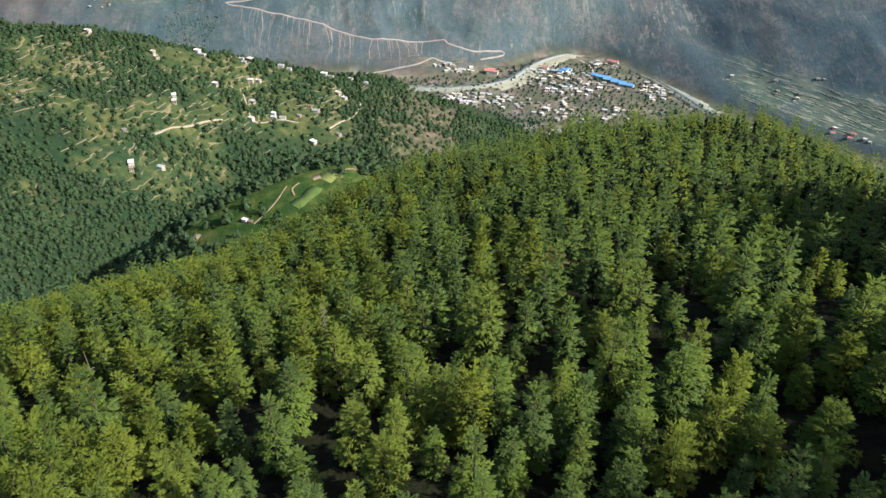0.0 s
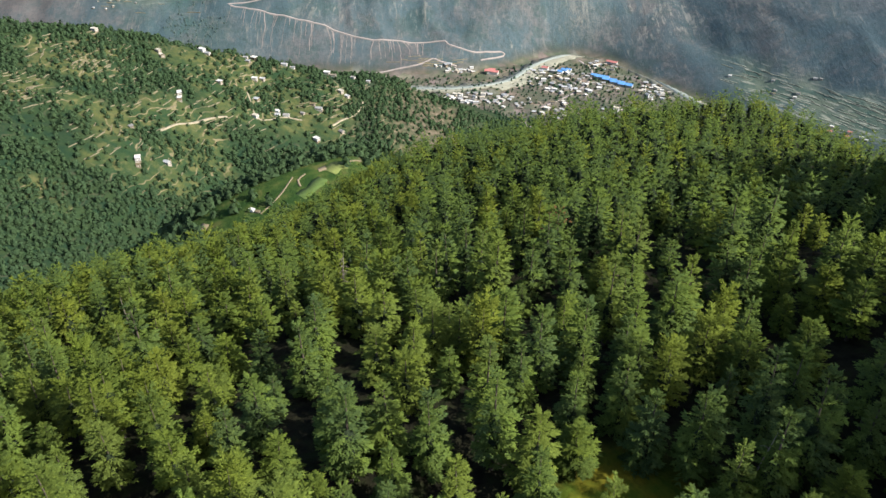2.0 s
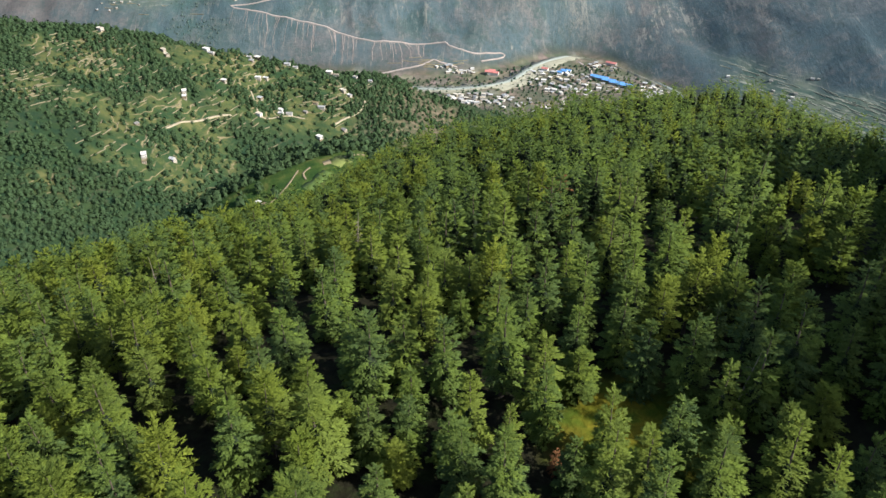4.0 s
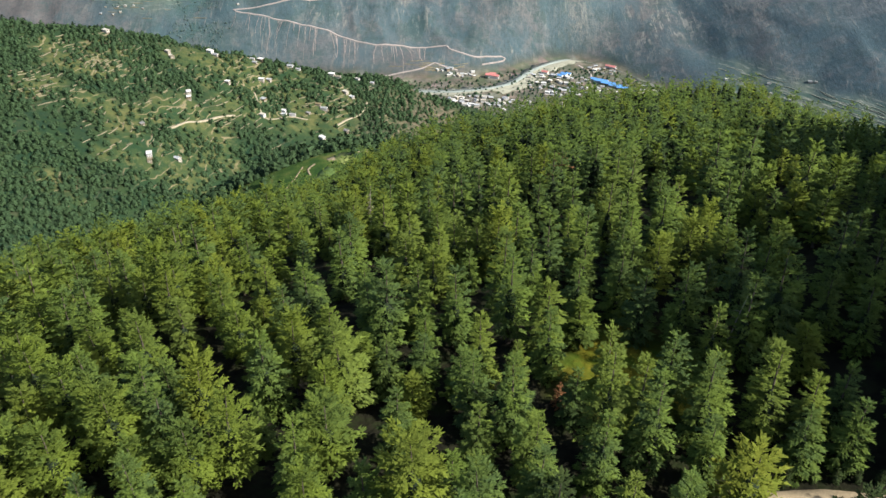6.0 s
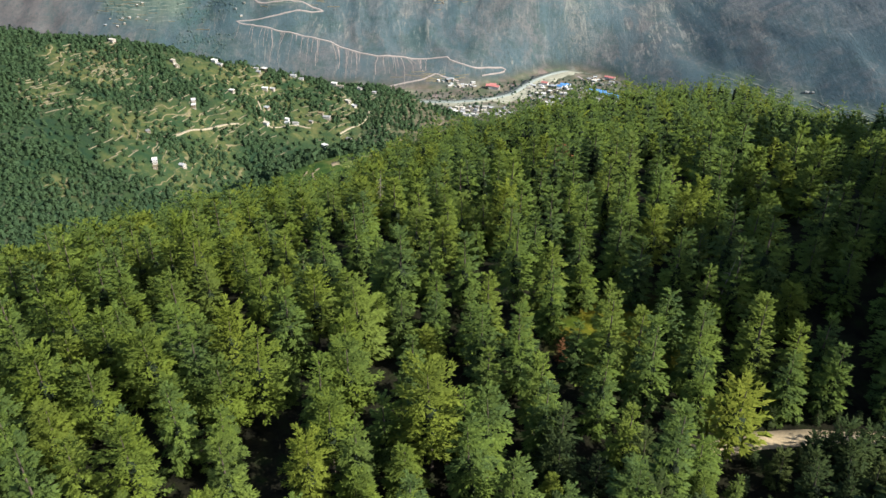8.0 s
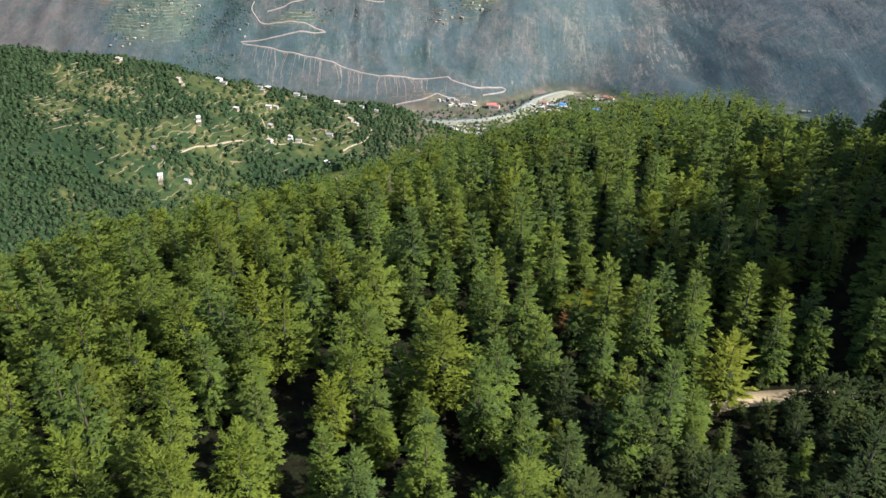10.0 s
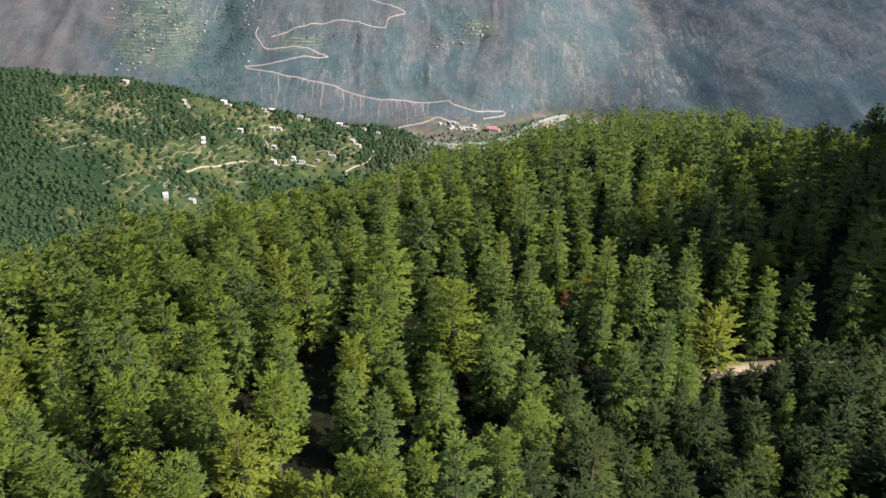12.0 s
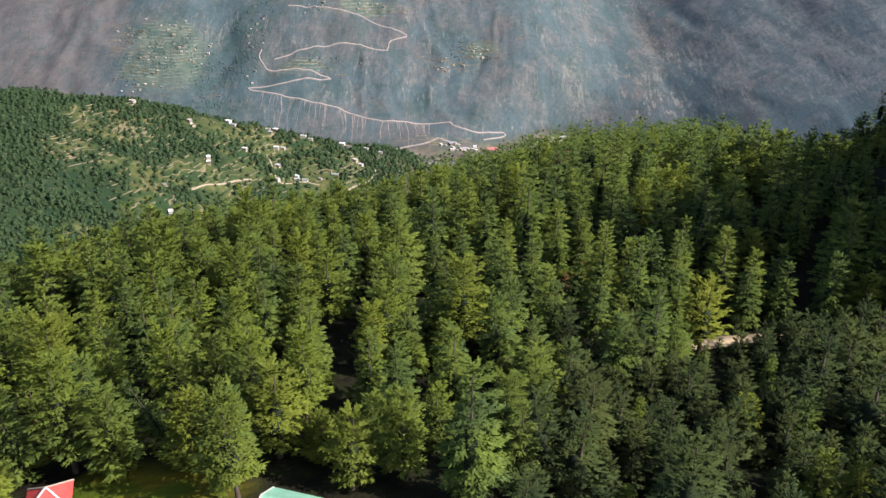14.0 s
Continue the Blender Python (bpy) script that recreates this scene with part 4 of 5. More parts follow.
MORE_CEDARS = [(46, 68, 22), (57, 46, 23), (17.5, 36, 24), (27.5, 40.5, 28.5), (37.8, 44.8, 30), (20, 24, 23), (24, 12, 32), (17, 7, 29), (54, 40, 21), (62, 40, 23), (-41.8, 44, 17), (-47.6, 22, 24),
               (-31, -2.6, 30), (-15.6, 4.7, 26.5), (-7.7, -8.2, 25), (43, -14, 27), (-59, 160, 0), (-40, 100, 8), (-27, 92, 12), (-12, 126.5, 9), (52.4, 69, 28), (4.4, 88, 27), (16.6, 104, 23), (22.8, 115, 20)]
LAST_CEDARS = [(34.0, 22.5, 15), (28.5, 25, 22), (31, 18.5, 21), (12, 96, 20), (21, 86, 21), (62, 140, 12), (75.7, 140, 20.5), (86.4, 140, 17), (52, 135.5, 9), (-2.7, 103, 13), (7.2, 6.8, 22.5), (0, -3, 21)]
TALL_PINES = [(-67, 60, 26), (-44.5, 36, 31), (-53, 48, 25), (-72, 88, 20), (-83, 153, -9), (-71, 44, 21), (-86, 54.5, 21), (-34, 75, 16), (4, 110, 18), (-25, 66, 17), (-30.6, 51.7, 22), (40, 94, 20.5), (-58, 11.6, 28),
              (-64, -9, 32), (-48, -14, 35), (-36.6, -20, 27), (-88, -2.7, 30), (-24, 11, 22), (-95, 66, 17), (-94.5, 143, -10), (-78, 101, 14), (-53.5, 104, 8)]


def spur_gap(x, y):
    bare = (x < -0.56 * (y + 130) - 38) | (x > np.where(y < 170, 0.60 * (y + 130) + 80, 0.56 * (y + 130) + 40)) | open_ground(x, y) | (spur(x, y) < np.maximum(shoulder(x, y), hill(x, y)) - 6)
    gap = np.where(thicket(x, y), 4.3, 7.5 + 0.4 * step(50, 110, y) + 1.2 * value_noise(x / 25, y / 25, 77))
    return np.where(bare, 0, gap)


def put_tree(kind, x, y, size, turn, lean=(0, 0), n=None, wide=1.0):
    """A tree as a thing of its own; those on the near half of the spur carry the finest needles."""
    n = int(abs(x * 7 + y * 13)) % (len(STOCK_TREES[kind]) - 1) if n is None else n
    ob, made = STOCK_TREES[kind][n][0 if y < 125 and abs(x) < 105 else 1]
    m = pose(x, y, float(ground(x, y)) - 0.1, lean[0], lean[1], turn) @ Matrix.Diagonal((size * wide, size * wide, size, 1))
    if made:
        made.append(copy_thing(ob, m))
    else:
        made.append(ob)
        ob.matrix_basis = m
    tagged(made[-1], group={"cedar": "cedars on the spur", "pine": "pines on the spur", "young": "young trees of the thicket"}[kind])


def forest(name, spots, label, mat, category="forest"):
    """Trees past counting, joined. spots: (mesh, x, y, size, turn, squeeze)."""
    groups = {}
    for me, *rest in spots:
        groups.setdefault(me, []).append(rest)
    V, T, I, N, off = [], [], [], [], 0
    for me, rows in groups.items():
        n = len(me.vertices)
        co = np.empty(n * 3, np.float32)
        me.vertices.foreach_get("co", co)
        co = co.reshape(-1, 3)
        tri = np.empty(len(me.loops), np.int32)
        me.loops.foreach_get("vertex_index", tri)
        tri = tri.reshape(-1, 3)
        index = np.empty(len(me.polygons), np.int32)
        me.polygons.foreach_get("material_index", index)
        r = np.array(rows, float)
        I.append(np.tile(index, len(r)))
        c, s = np.cos(r[:, 3])[:, None], np.sin(r[:, 3])[:, None]
        x, y, z = co[:, 0][None], co[:, 1][None], co[:, 2][None]
        size, wide = r[:, 2][:, None], (r[:, 2] * r[:, 4])[:, None]
        gz = ground(r[:, 0], r[:, 1])[:, None] - 0.2
        P = np.stack([r[:, 0][:, None] + wide * (c * x - s * y), r[:, 1][:, None] + wide * (s * x + c * y), gz + size * z], -1)
        V.append(P.reshape(-1, 3).astype(np.float32))
        nx, ny, nz = (SOFT[me][:, k][None] for k in range(3))
        N.append(np.stack([c * nx - s * ny, s * nx + c * ny, nz + 0 * c], -1).reshape(-1, 3))
        T.append((tri[None] + (off + n * np.arange(len(r)))[:, None, None]).reshape(-1, 3))
        off += n * len(r)
    me = raw_mesh(name, np.concatenate(V), np.concatenate(T), mat, False, np.concatenate(N))
    me.materials.append(CROWN_SHADE)
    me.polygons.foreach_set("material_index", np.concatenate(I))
    return tagged(new(name, me), label, category, kind="stuff")


def plant_spur():
    rng = np.random.default_rng(3)
    count = {"cedar": 0, "pine": 0, "young": 0}
    rest = {"cedar": [], "pine": [], "young": []}
    known = []
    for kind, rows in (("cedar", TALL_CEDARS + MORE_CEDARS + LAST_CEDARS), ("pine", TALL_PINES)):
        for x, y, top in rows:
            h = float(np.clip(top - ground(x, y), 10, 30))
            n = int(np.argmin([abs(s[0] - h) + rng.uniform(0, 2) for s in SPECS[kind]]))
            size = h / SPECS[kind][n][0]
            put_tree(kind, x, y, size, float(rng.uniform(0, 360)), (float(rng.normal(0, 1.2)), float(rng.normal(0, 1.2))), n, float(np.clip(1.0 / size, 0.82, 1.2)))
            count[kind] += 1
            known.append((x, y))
    known = np.array(known)
    spots = [p for p in disc_sample(-330, 330, -44, 530, spur_gap, 50000, 5) if ((known - p) ** 2).sum(1).min() > (3.0 if thicket(*p) else 6.0) ** 2]
    spots.sort(key=lambda p: p[1] + 0.15 * abs(p[0]))
    for x, y in spots:
        size = float(rng.uniform(0.78, 1.2))
        turn = float(rng.uniform(0, 360))
        if x > 92 and 70 < y < 170:
            size *= 0.7
        if x > 110 and y > 230:
            size *= 0.82
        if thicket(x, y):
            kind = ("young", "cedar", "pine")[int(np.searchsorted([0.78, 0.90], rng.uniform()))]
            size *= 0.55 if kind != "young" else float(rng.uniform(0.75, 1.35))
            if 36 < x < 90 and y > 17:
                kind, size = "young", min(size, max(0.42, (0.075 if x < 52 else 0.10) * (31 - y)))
        else:
            kind = "pine" if rng.uniform() < (0.58 if x < -15 else 0.22) else "cedar"
        if count[kind] < 300 and y < 260 and abs(x + 14) < 0.55 * (y + 118) + 26:
            count[kind] += 1
            put_tree(kind, x, y, size, turn, (float(rng.normal(0, 1.6)), float(rng.normal(0, 1.6))), None, float(rng.uniform(0.9, 1.12)))
        else:
            stock = MID if y < 260 and abs(x + 14) < 0.55 * (y + 118) + 20 else FAR
            me = stock[kind][int(rng.integers(len(stock[kind]) - 1)) if len(stock[kind]) > 1 else 0]
            rest[kind].append((me, x, y, size, radians(turn), float(rng.uniform(0.9, 1.15))))
    for kind, name in (("cedar", "cedar_forest"), ("pine", "pine_forest"), ("young", "thicket")):
        if rest[kind]:
            forest(name, rest[kind], "dense %s wood covering the far side of the spur" % kind, NEEDLES[kind])


plant_spur()


def far_crown(name, seed, height, radius, shape, clumps=34):
    """A distant tree: a small inner mass and many leafy clumps with a ragged edge."""
    rng = np.random.default_rng(seed)
    n = 6
    v, f = [], []
    for i in range(2):
        t = 0.12 + 0.4 * i
        for j in range(n):
            a = 2 * math.pi * (j + 0.5 * i) / n
            q = 0.62 * radius * ((1 - t) ** shape) * rng.uniform(0.7, 1.2)
            v.append((q * math.cos(a), q * math.sin(a), height * t))
    v += [(0, 0, 0.8 * height)]
    for j in range(n):
        k = (j + 1) % n
        f += [(j, k, k + n), (j, k + n, j + n), (j + n, k + n, 2 * n)]
    for _ in range(clumps):
        t = rng.uniform(0.02, 0.97)
        a = rng.uniform(0, 2 * math.pi)
        out = np.array([math.cos(a), math.sin(a), 0.0])
        r = radius * ((1 - t) ** shape) * min(1.0, 0.6 + 2 * t) * rng.uniform(0.62, 1.12)
        c = out * r + np.array([0, 0, height * t])
        nor = out + np.array([0, 0, 0.9]) + rng.normal(0, 0.35, 3)
        p = np.cross(nor, rng.normal(0, 1, 3))
        p /= np.linalg.norm(p)
        q = np.cross(nor, p)
        q /= np.linalg.norm(q)
        w = 0.36 * radius * rng.uniform(0.7, 1.3)
        k = len(v)
        v += [tuple(c + w * (p * math.cos(b) + q * math.sin(b))) for b in (0.0, 2.1, 4.2)]
        f += [(k, k + 1, k + 2)]
    v, f = np.array(v), np.array(f)
    core = 2 * n + 1
    f, normals = rounded(v, f, height, 0.1 * height)
    side = v[:core] * (1, 1, 0.6) + (0, 0, 0.01)
    normals[:core] = side / np.linalg.norm(side, axis=1)[:, None]
    me = raw_mesh(name, v, f, WOODS, False, normals)
    SOFT[me] = normals
    return me


SMALL = [far_crown("s", 60 + i, h, r, p) for i, (p, h, r) in enumerate(((0.46, 8, 4.6), (0.36, 6, 5.4), (0.40, 7, 5.0), (0.52, 10, 4.2)))]


def wood(name, x0, x1, y0, y1, gap_of, tries, seed, label, lo, hi, mat=WOODS):
    rng = np.random.default_rng(seed)
    spots = [(SMALL[int(rng.integers(4))], x, y, float(lo + (hi - lo) * rng.uniform() ** 1.4), float(rng.uniform(0, 6.28)), float(rng.uniform(0.85, 1.3))) for x, y in disc_sample(x0, x1, y0, y1, gap_of, tries, seed)]
    return forest(name, spots, label, mat)


def hill_gap(x, y):
    clear = clearing(x, y)
    patch = fractal(x / 60, y / 60, 3, 41)
    clear = clear * step(840, 900, y + 20 * patch)
    gap = np.where((clear > 0.35) & (patch < 0.15 + 0.9 * (clear - 0.35)), np.where(patch < -0.2, 15, 9.5), np.where(y < 880 + 40 * patch, 4.9, np.minimum(10.5, 4.9 + 20 * np.maximum(0.0, -patch - 0.12))))
    built = np.min([((x - u) / 9) ** 2 + ((y - v + 8) / 15) ** 2 for u, v in SITES], axis=0) < 1
    hidden = built | (y > 1360 + 0.38 * (x + 180)) | (x < -0.60 * (y + 118) - 60)
    return np.where(hidden | (hill(x, y) < np.maximum(np.maximum(spur(x, y), shoulder(x, y)), mountain(x, y)) - 15), 0, gap)


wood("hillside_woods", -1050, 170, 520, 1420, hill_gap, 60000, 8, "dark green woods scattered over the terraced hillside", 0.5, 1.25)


def shoulder_gap(x, y):
    z = shoulder(x, y)
    field = (((x + 150) / 100) ** 2 + ((y - 622) / 58) ** 2 < 1) & (z > -275)
    behind = ((x + 97) * 60 - (y - 668) * 155) / 166.2 < -7
    open_field = field & ~behind
    gap = np.where(open_field, 17 - 9 * value_noise(x / 30, y / 30, 91), 6.0)
    return np.where((z < np.maximum(spur(x, y), hill(x, y)) - 12) | (open_field & (((x + 135) / 55) ** 2 + ((y - 628) / 30) ** 2 < 1)), 0, gap)


wood("shoulder_woods", -520, 90, 480, 820, shoulder_gap, 30000, 9, "dark conifers behind and below the field shoulder", 0.8, 1.7)


def valley_gap(x, y):
    away = beyond_foot(x, y)
    built = np.min([(x - u) ** 2 + (y - v) ** 2 for u, v, _ in TAKEN], axis=0) < 49
    bare = (away > -26) | (mountain(x, y) < np.maximum(hill(x, y), spur(x, y)) - 20) | built
    return np.where(bare, 0, np.where(y < 1500, 6.5, 10.5) + 9 * np.maximum(0.0, fractal(x / 50, y / 50, 2, 51)))


wood("valley_trees", -420, 640, 1280, 1840, valley_gap, 22000, 10, "orchards and trees between the houses of the valley", 0.35, 0.9)


def mountain_gap(x, y):
    grove = np.exp(-(((x + 620 - 0.25 * (y - 2060)) / 70) ** 2)) + blob(x, y, 60, 2075, 60, 35) + 0.9 * blob(x, y, -850, 2080, 130, 80) + 0.8 * blob(x, y, -330, 2030, 80, 18)
    grove = grove * (0.8 + fractal(x / 40, y / 40, 3, 61))
    return np.where((beyond_foot(x, y) < 8) | (grove < 0.35), 0, 9.0 - 3 * np.minimum(grove, 1))


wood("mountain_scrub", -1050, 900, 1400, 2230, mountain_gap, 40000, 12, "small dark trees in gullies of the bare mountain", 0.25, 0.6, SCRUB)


# ---- dead trees ----
def snag(name, x, y, height, lean, seed, limbs, label):
    """A bleached dead stem with bare crooked limbs."""
    rng = np.random.default_rng(seed)
    ob = tagged(new(name), label, "dead tree")
    ob.matrix_basis = pose(x, y, float(ground(x, y)) - 0.2, lean[0], lean[1], 0)

    def rod(points, r0, r1):
        bm = bmesh.new()
        rings = []
        for i, p in enumerate(points):
            r = r0 + (r1 - r0) * i / (len(points) - 1)
            rings.append([bm.verts.new(Vector(p) + Vector((r * math.cos(a), r * math.sin(a), 0.3 * r * math.sin(2 * a)))) for a in np.linspace(0, 2 * math.pi, 6, endpoint=False)])
        for a, b in zip(rings, rings[1:]):
            for j in range(6):
                bm.faces.new((a[j], a[(j + 1) % 6], b[(j + 1) % 6], b[j]))
        return bm

    part("stem", rod([(0.15 * math.sin(i * 1.3), 0.12 * math.cos(i), height * i / 6) for i in range(7)], 0.30, 0.05), DEADWOOD, ob)
    for k in range(limbs):
        z = height * rng.uniform(0.35, 0.95)
        a = rng.uniform(0, 2 * math.pi)
        ln = rng.uniform(1.5, 3.6) * (1.25 - z / height)
        part("limb", rod([(ln * t * math.cos(a + 0.3 * t), ln * t * math.sin(a + 0.3 * t), z + ln * (0.25 * t - 0.45 * t * t + 0.06 * math.sin(5 * t))) for t in np.linspace(0, 1, 5)], 0.10, 0.03), DEADWOOD, ob)
    return ob


snag("snag", -33, 160, 22, (3, 2), 2, 26, "bleached dead conifer with bare branches above the wood")
snag("snag", -92, 150, 21, (2, -4), 3, 5, "thin bare dead stem standing above the pines")
put_tree("cedar", -62, -17, 0.78, 40, (6, -20), 1, 0.6)
snag("snag", 49, 70, 20, (0, 9), 6, 4, "slanting bare pale trunk among dark cedars")


# ---- yard at the wood's edge ----
def red_hut(x, y, turn):
    ob = tagged(new("hut"), "small hut under a red tin hip roof with pale ridge caps", "hut", "houses by the wood")
    ob.matrix_basis = pose(x, y, float(ground(x, y)) - 0.2, 0, 0, turn)
    part("wall", box(-2.4, 2.4, -2.4, 2.4, -1.5, 2.4), WHITEWASH, ob)
    part("door", box(-0.45, 0.45, -2.46, -2.38, 0.1, 2.1), BARK, ob)
    bm = bmesh.new()
    low = [bm.verts.new((sx * 3.2, sy * 3.2, 2.3)) for sx, sy in ((-1, -1), (1, -1), (1, 1), (-1, 1))]
    top = bm.verts.new((0, 0, 4.5))
    for i in range(4):
        bm.faces.new((low[i], low[(i + 1) % 4], top))
    bm.faces.new(low[::-1])
    part("roof", bm, RED_TIN, ob, "faded red tin hip roof")
    for sx, sy in ((-1, -1), (1, -1), (1, 1), (-1, 1)):
        bm = bmesh.new()
        a, b = Vector((sx * 3.2, sy * 3.2, 2.36)), Vector((0, 0, 4.56))
        side = Vector((-sy, sx, 0)).normalized() * 0.14
        q = [a - side, a + side, b + side, b - side]
        lower = [bm.verts.new(v) for v in q]
        upper = [bm.verts.new(v + Vector((0, 0, 0.12))) for v in q]
        bm.faces.new(upper)
        for i in range(4):
            bm.faces.new((lower[i], lower[(i + 1) % 4], upper[(i + 1) % 4], upper[i]))
        part("ridge_cap", bm, WHITEWASH, ob, "pale metal ridge cap")
    return ob


red_hut(-75.6, -32.0, 20)
ROCK = plain("tan_boulder", (0.42, 0.34, 0.25), 0.95, 0.2, 1.5)


def boulder(x, y, r, seed):
    rng = np.random.default_rng(seed)
    bm = bmesh.new()
    bmesh.ops.create_icosphere(bm, subdivisions=2, radius=r)
    for v in bm.verts:
        v.co *= 0.8 + 0.35 * rng.uniform()
        v.co.z *= 0.6
    me = bpy.data.meshes.new("boulder")
    bm.to_mesh(me)
    bm.free()
    me.materials.append(ROCK)
    ob = tagged(new("boulder", me), "tan boulder lying in the sunny yard", "boulder", "boulders in the yard")
    ob.matrix_basis = pose(x, y, float(ground(x, y)) + 0.15 * r, 0, 0, seed * 40)


for i, (x, y, r) in enumerate([(-67, -33, 0.9), (-65.5, -34, 0.7), (-69, -34, 0.6), (-71, -33.5, 0.5), (-63.8, -33.2, 0.6), (-97, 11, 1.2), (-95, 12, 1.0), (-99, 12.5, 0.9)]):
    boulder(x, y, r, i + 1)
RUST = foliage("rusty_needles", (0.16, 0.075, 0.035), (0.22, 0.11, 0.05), (0.26, 0.15, 0.06))
rust_crown = crown_mesh("crown", 91, 9, 2.9, 0.05, 0.5, 10, 6, 14, 0.8, RUST)
rust_tree = tree_kind("dead_conifer", "tree", "rust-brown dying conifer at the wood's edge", rust_crown, trunk_mesh(9, 0.25, 91))
for i, (x, y, size) in enumerate([(-86, -16, 0.85), (31, 183, 2.0), (14, 58, 0.7), (35, 57, 0.6)]):
    m = pose(x, y, float(ground(x, y)) - 0.1, 0, 0, 70 * i) @ Matrix.Diagonal((size, size, size, 1))
    if i:
        copy_thing(rust_tree, m)
    else:
        rust_tree.matrix_basis = m
lime = tree_kind("roadside_tree", "tree", "bright yellow-green tree beside the dusty road", crown_mesh("crown", 95, 14, 3.6, 0.22, 0.42, 11, 7, 22, 0.8, LIME, 0.45, 0.3), trunk_mesh(14, 0.3, 95))
lime.matrix_basis = pose(40.0, 28.5, float(ground(40.0, 28.5)) - 0.1) @ Matrix.Diagonal((1.7, 1.7, 1.3, 1))
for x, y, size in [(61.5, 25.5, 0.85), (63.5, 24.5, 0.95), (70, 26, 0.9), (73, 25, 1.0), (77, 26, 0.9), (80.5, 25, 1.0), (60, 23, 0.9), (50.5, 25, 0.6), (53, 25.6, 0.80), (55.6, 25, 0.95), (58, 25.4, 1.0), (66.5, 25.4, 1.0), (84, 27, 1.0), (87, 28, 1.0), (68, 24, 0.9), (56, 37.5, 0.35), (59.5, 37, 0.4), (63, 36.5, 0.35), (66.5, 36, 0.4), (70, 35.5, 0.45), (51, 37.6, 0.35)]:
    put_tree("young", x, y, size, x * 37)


# ---- field plots on the shoulder ----
PLOT_GREEN = plain("green_crop", (0.075, 0.120, 0.030), 0.95, 0.2, 0.15)
PLOT_PALE = plain("pale_stubble", (0.13, 0.155, 0.045), 0.95, 0.15, 0.15)
PLOT_TAN = plain("bare_tan_soil", (0.22, 0.18, 0.11), 0.95, 0.15, 0.15)
ribbon("field_plot", [(-118, 642), (-112, 650), (-104, 655)], 17, PLOT_PALE, "pale stubble plot on the shoulder", "field", 0.10, 3, 0.25)
ribbon("field_plot", [(-140, 608), (-128, 622), (-122, 632)], 13, PLOT_GREEN, "bright green crop plot on the shoulder", "field", 0.10, 3, 0.25)
ribbon("field_plot", [(-243, 584), (-238, 592), (-232, 602)], 9, PLOT_TAN, "bare tan strip of soil below the fields", "field", 0.15, 3, 0.25)
ribbon("field_plot", [(-128, 645), (-121, 648)], 7, PLOT_TAN, "small tan patch beside the crops", "field", 0.15, 3, 0.25)
ribbon("path", [(-176, 594), (-168, 603), (-160, 615), (-155, 628), (-152, 637)], 1.6, PLOT_TAN, "worn path through the shoulder fields", "path", 0.4, 4, 0.3)
ribbon("path", [(-142, 622), (-146, 632), (-140, 640)], 1.8, PLOT_TAN, "short pale path between the plots", "path", 0.4, 4, 0.3)
ribbon("path", [(-108, 655), (-96, 660), (-88, 664)], 1.8, PLOT_TAN, "pale track over the shoulder's crest", "path", 0.4, 4, 0.3)


# ---- dry-stone terrace walls ----
TERRACE = plain("terrace_stone", (0.165, 0.145, 0.092), 0.95, 0.2, 0.1)


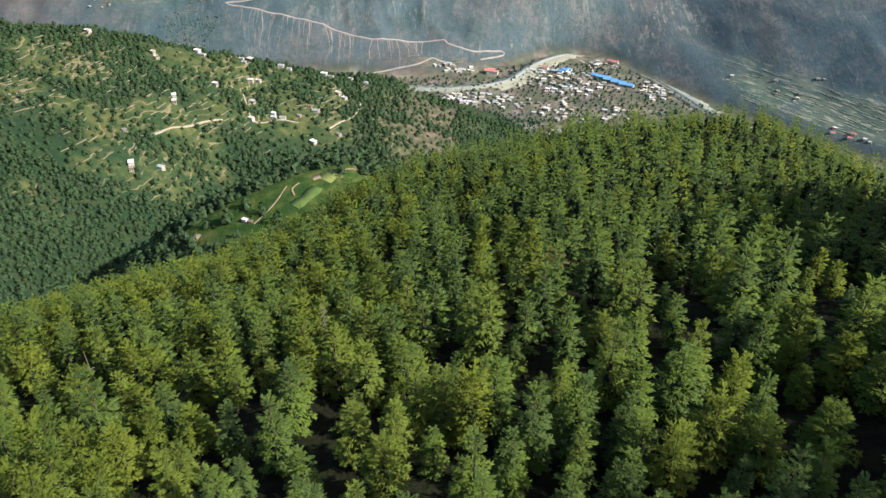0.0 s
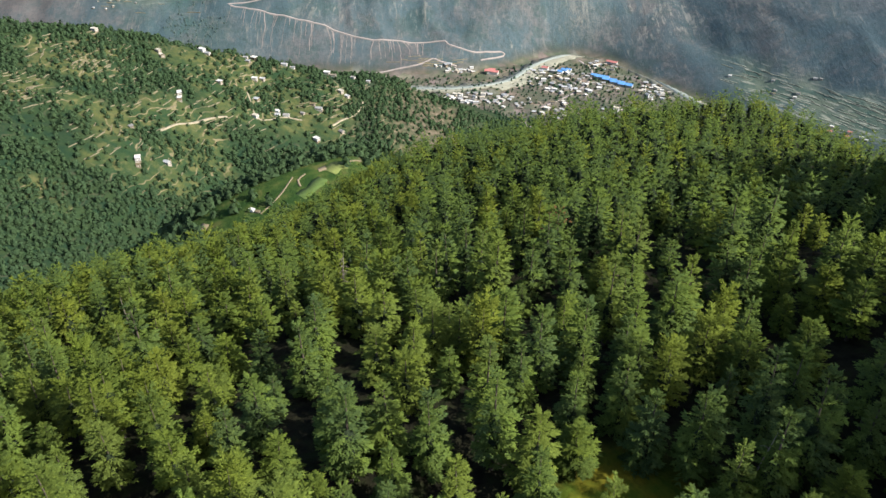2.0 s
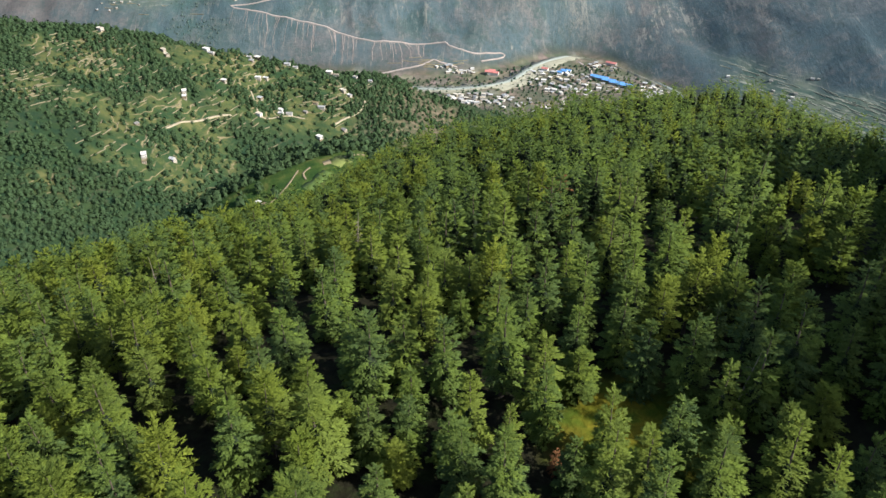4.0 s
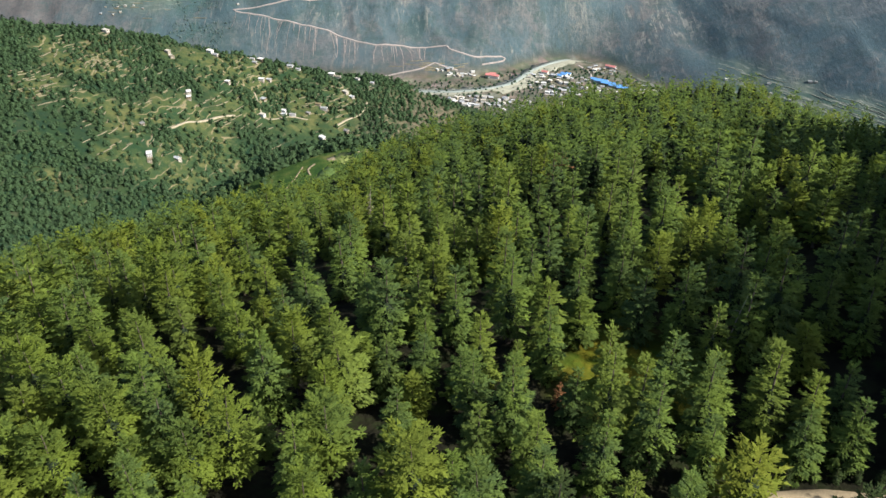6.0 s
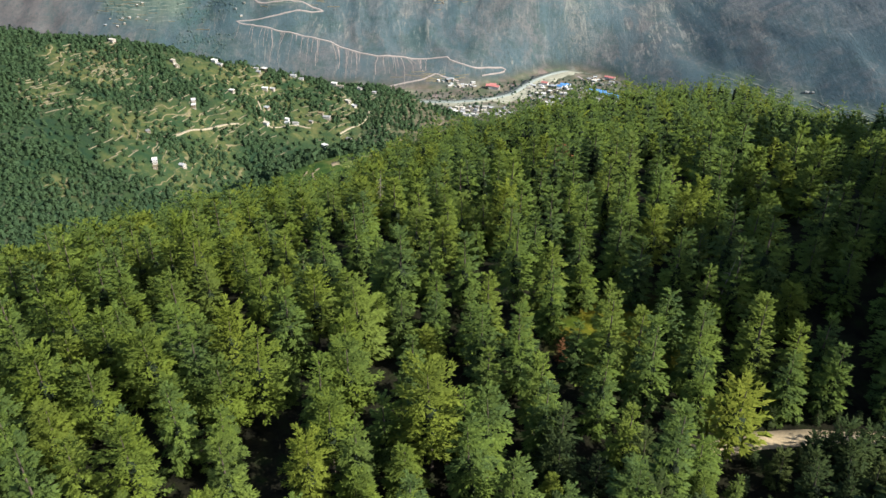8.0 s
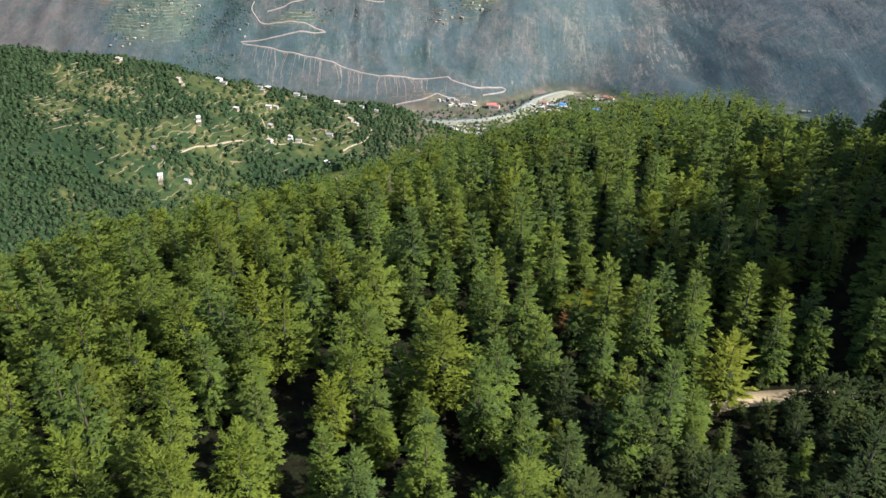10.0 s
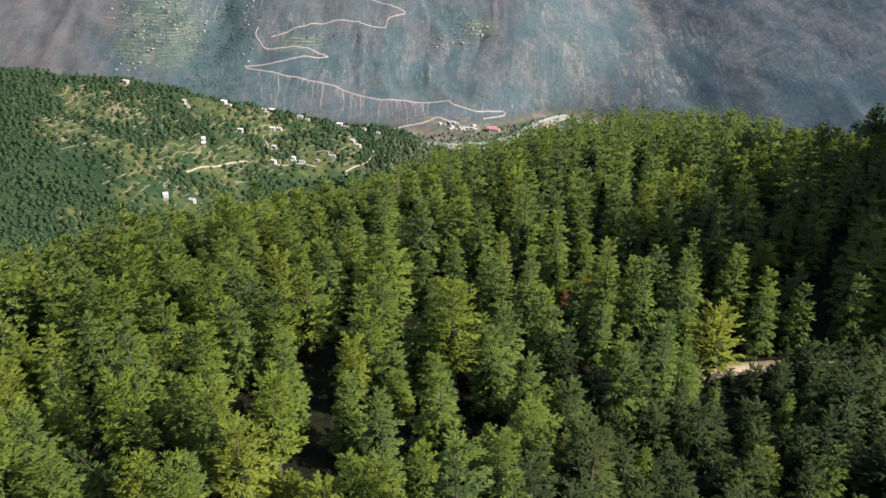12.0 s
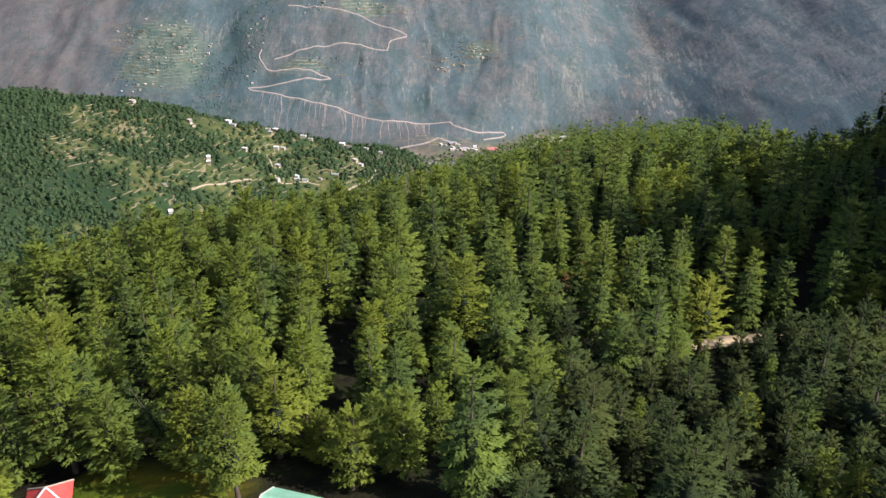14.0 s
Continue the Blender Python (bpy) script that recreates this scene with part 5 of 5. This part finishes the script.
def terrace_walls(name, count, area, seed, label, long, high, thick, mat=None):
    """Low walls that follow the contours, joined."""
    rng = np.random.default_rng(seed)
    V, Q = [], []
    tries = 0
    made = 0
    while made < count and tries < count * 8:
        tries += 1
        x, y = area(rng)
        if x is None:
            continue
        made += 1
        pts = []
        way = 1 if rng.uniform() < 0.5 else -1
        for _ in range(int(rng.integers(3, long))):
            gx = (ground(x + 3, y) - ground(x - 3, y)) / 6
            gy = (ground(x, y + 3) - ground(x, y - 3)) / 6
            g = math.hypot(gx, gy) + 1e-6
            pts.append((float(x), float(y)))
            x, y = x - way * gy / g * 4 + rng.normal(0, 0.2), y + way * gx / g * 4 + rng.normal(0, 0.2)
        p = np.array(pts)
        w = np.gradient(p, axis=0)
        w /= np.linalg.norm(w, axis=1)[:, None] + 1e-9
        side = np.stack([-w[:, 1], w[:, 0]], -1) * thick
        base = ground(p[:, 0], p[:, 1])
        h = high * rng.uniform(0.6, 1.3, len(p))
        k = len(V)
        for q, sd, b, hh in zip(p, side, base, h):
            V += [(q[0] - sd[0], q[1] - sd[1], b - 1.0), (q[0] - sd[0], q[1] - sd[1], b + hh), (q[0] + sd[0], q[1] + sd[1], b + hh), (q[0] + sd[0], q[1] + sd[1], b - 1.0)]
        for i in range(len(p) - 1):
            a = k + 4 * i
            Q += [(a + j, a + (j + 1) % 4, a + 4 + (j + 1) % 4, a + 4 + j) for j in range(4)]
    tagged(new(name, raw_mesh(name, np.array(V), np.array(Q), mat or TERRACE)), label, "terrace wall", kind="stuff")


def on_hill(rng):
    c = [(-300, 1200, 130, 80), (-410, 960, 80, 110), (-180, 1230, 60, 70), (-530, 1100, 70, 60), (-350, 1080, 70, 60), (-540, 1088, 80, 40), (-589, 974, 45, 40)][int(rng.integers(7))]
    x, y = c[0] + c[2] * rng.normal() * 0.6, c[1] + c[3] * rng.normal() * 0.6
    ok = hill(x, y) > max(spur(x, y), shoulder(x, y), mountain(x, y)) + 5 and y < 1330 + 0.38 * (x + 180)
    return (x, y) if ok else (None, None)


def on_mountain(rng):
    c = [(-800, 2060, 110, 100), (-874, 2028, 60, 40), (-20, 2040, 60, 20), (-40, 1805, 40, 10), (-250, 2200, 90, 25), (80, 2080, 50, 18), (-400, 2015, 80, 15), (-950, 2133, 50, 50)][int(rng.integers(8))]
    return c[0] + c[2] * rng.normal() * 0.7, c[1] + c[3] * rng.normal() * 0.7


terrace_walls("terrace_walls", 300, on_hill, 71, "tan dry-stone terrace walls on the inhabited hillside", 8, 0.9, 0.5)
terrace_walls("terrace_walls", 210, on_mountain, 73, "terrace walls round the mountainside farms", 11, 0.8, 0.7)


def on_bench(rng):
    x, y = rng.uniform(630, 900), rng.uniform(1250, 1680)
    return (x, y) if 40 < beyond_foot(x, y) < 150 else (None, None)


terrace_walls("terrace_walls", 150, on_bench, 75, "long pale terrace walls across the farmed bench", 13, 0.35, 1.3, plain("pale_terrace", (0.20, 0.215, 0.165), 0.95, 0.3, 0.05))
for stock in (MID, FAR):
    for kind in stock:
        for me in stock[kind]:
            bpy.data.meshes.remove(me)
for me in SMALL:
    bpy.data.meshes.remove(me)
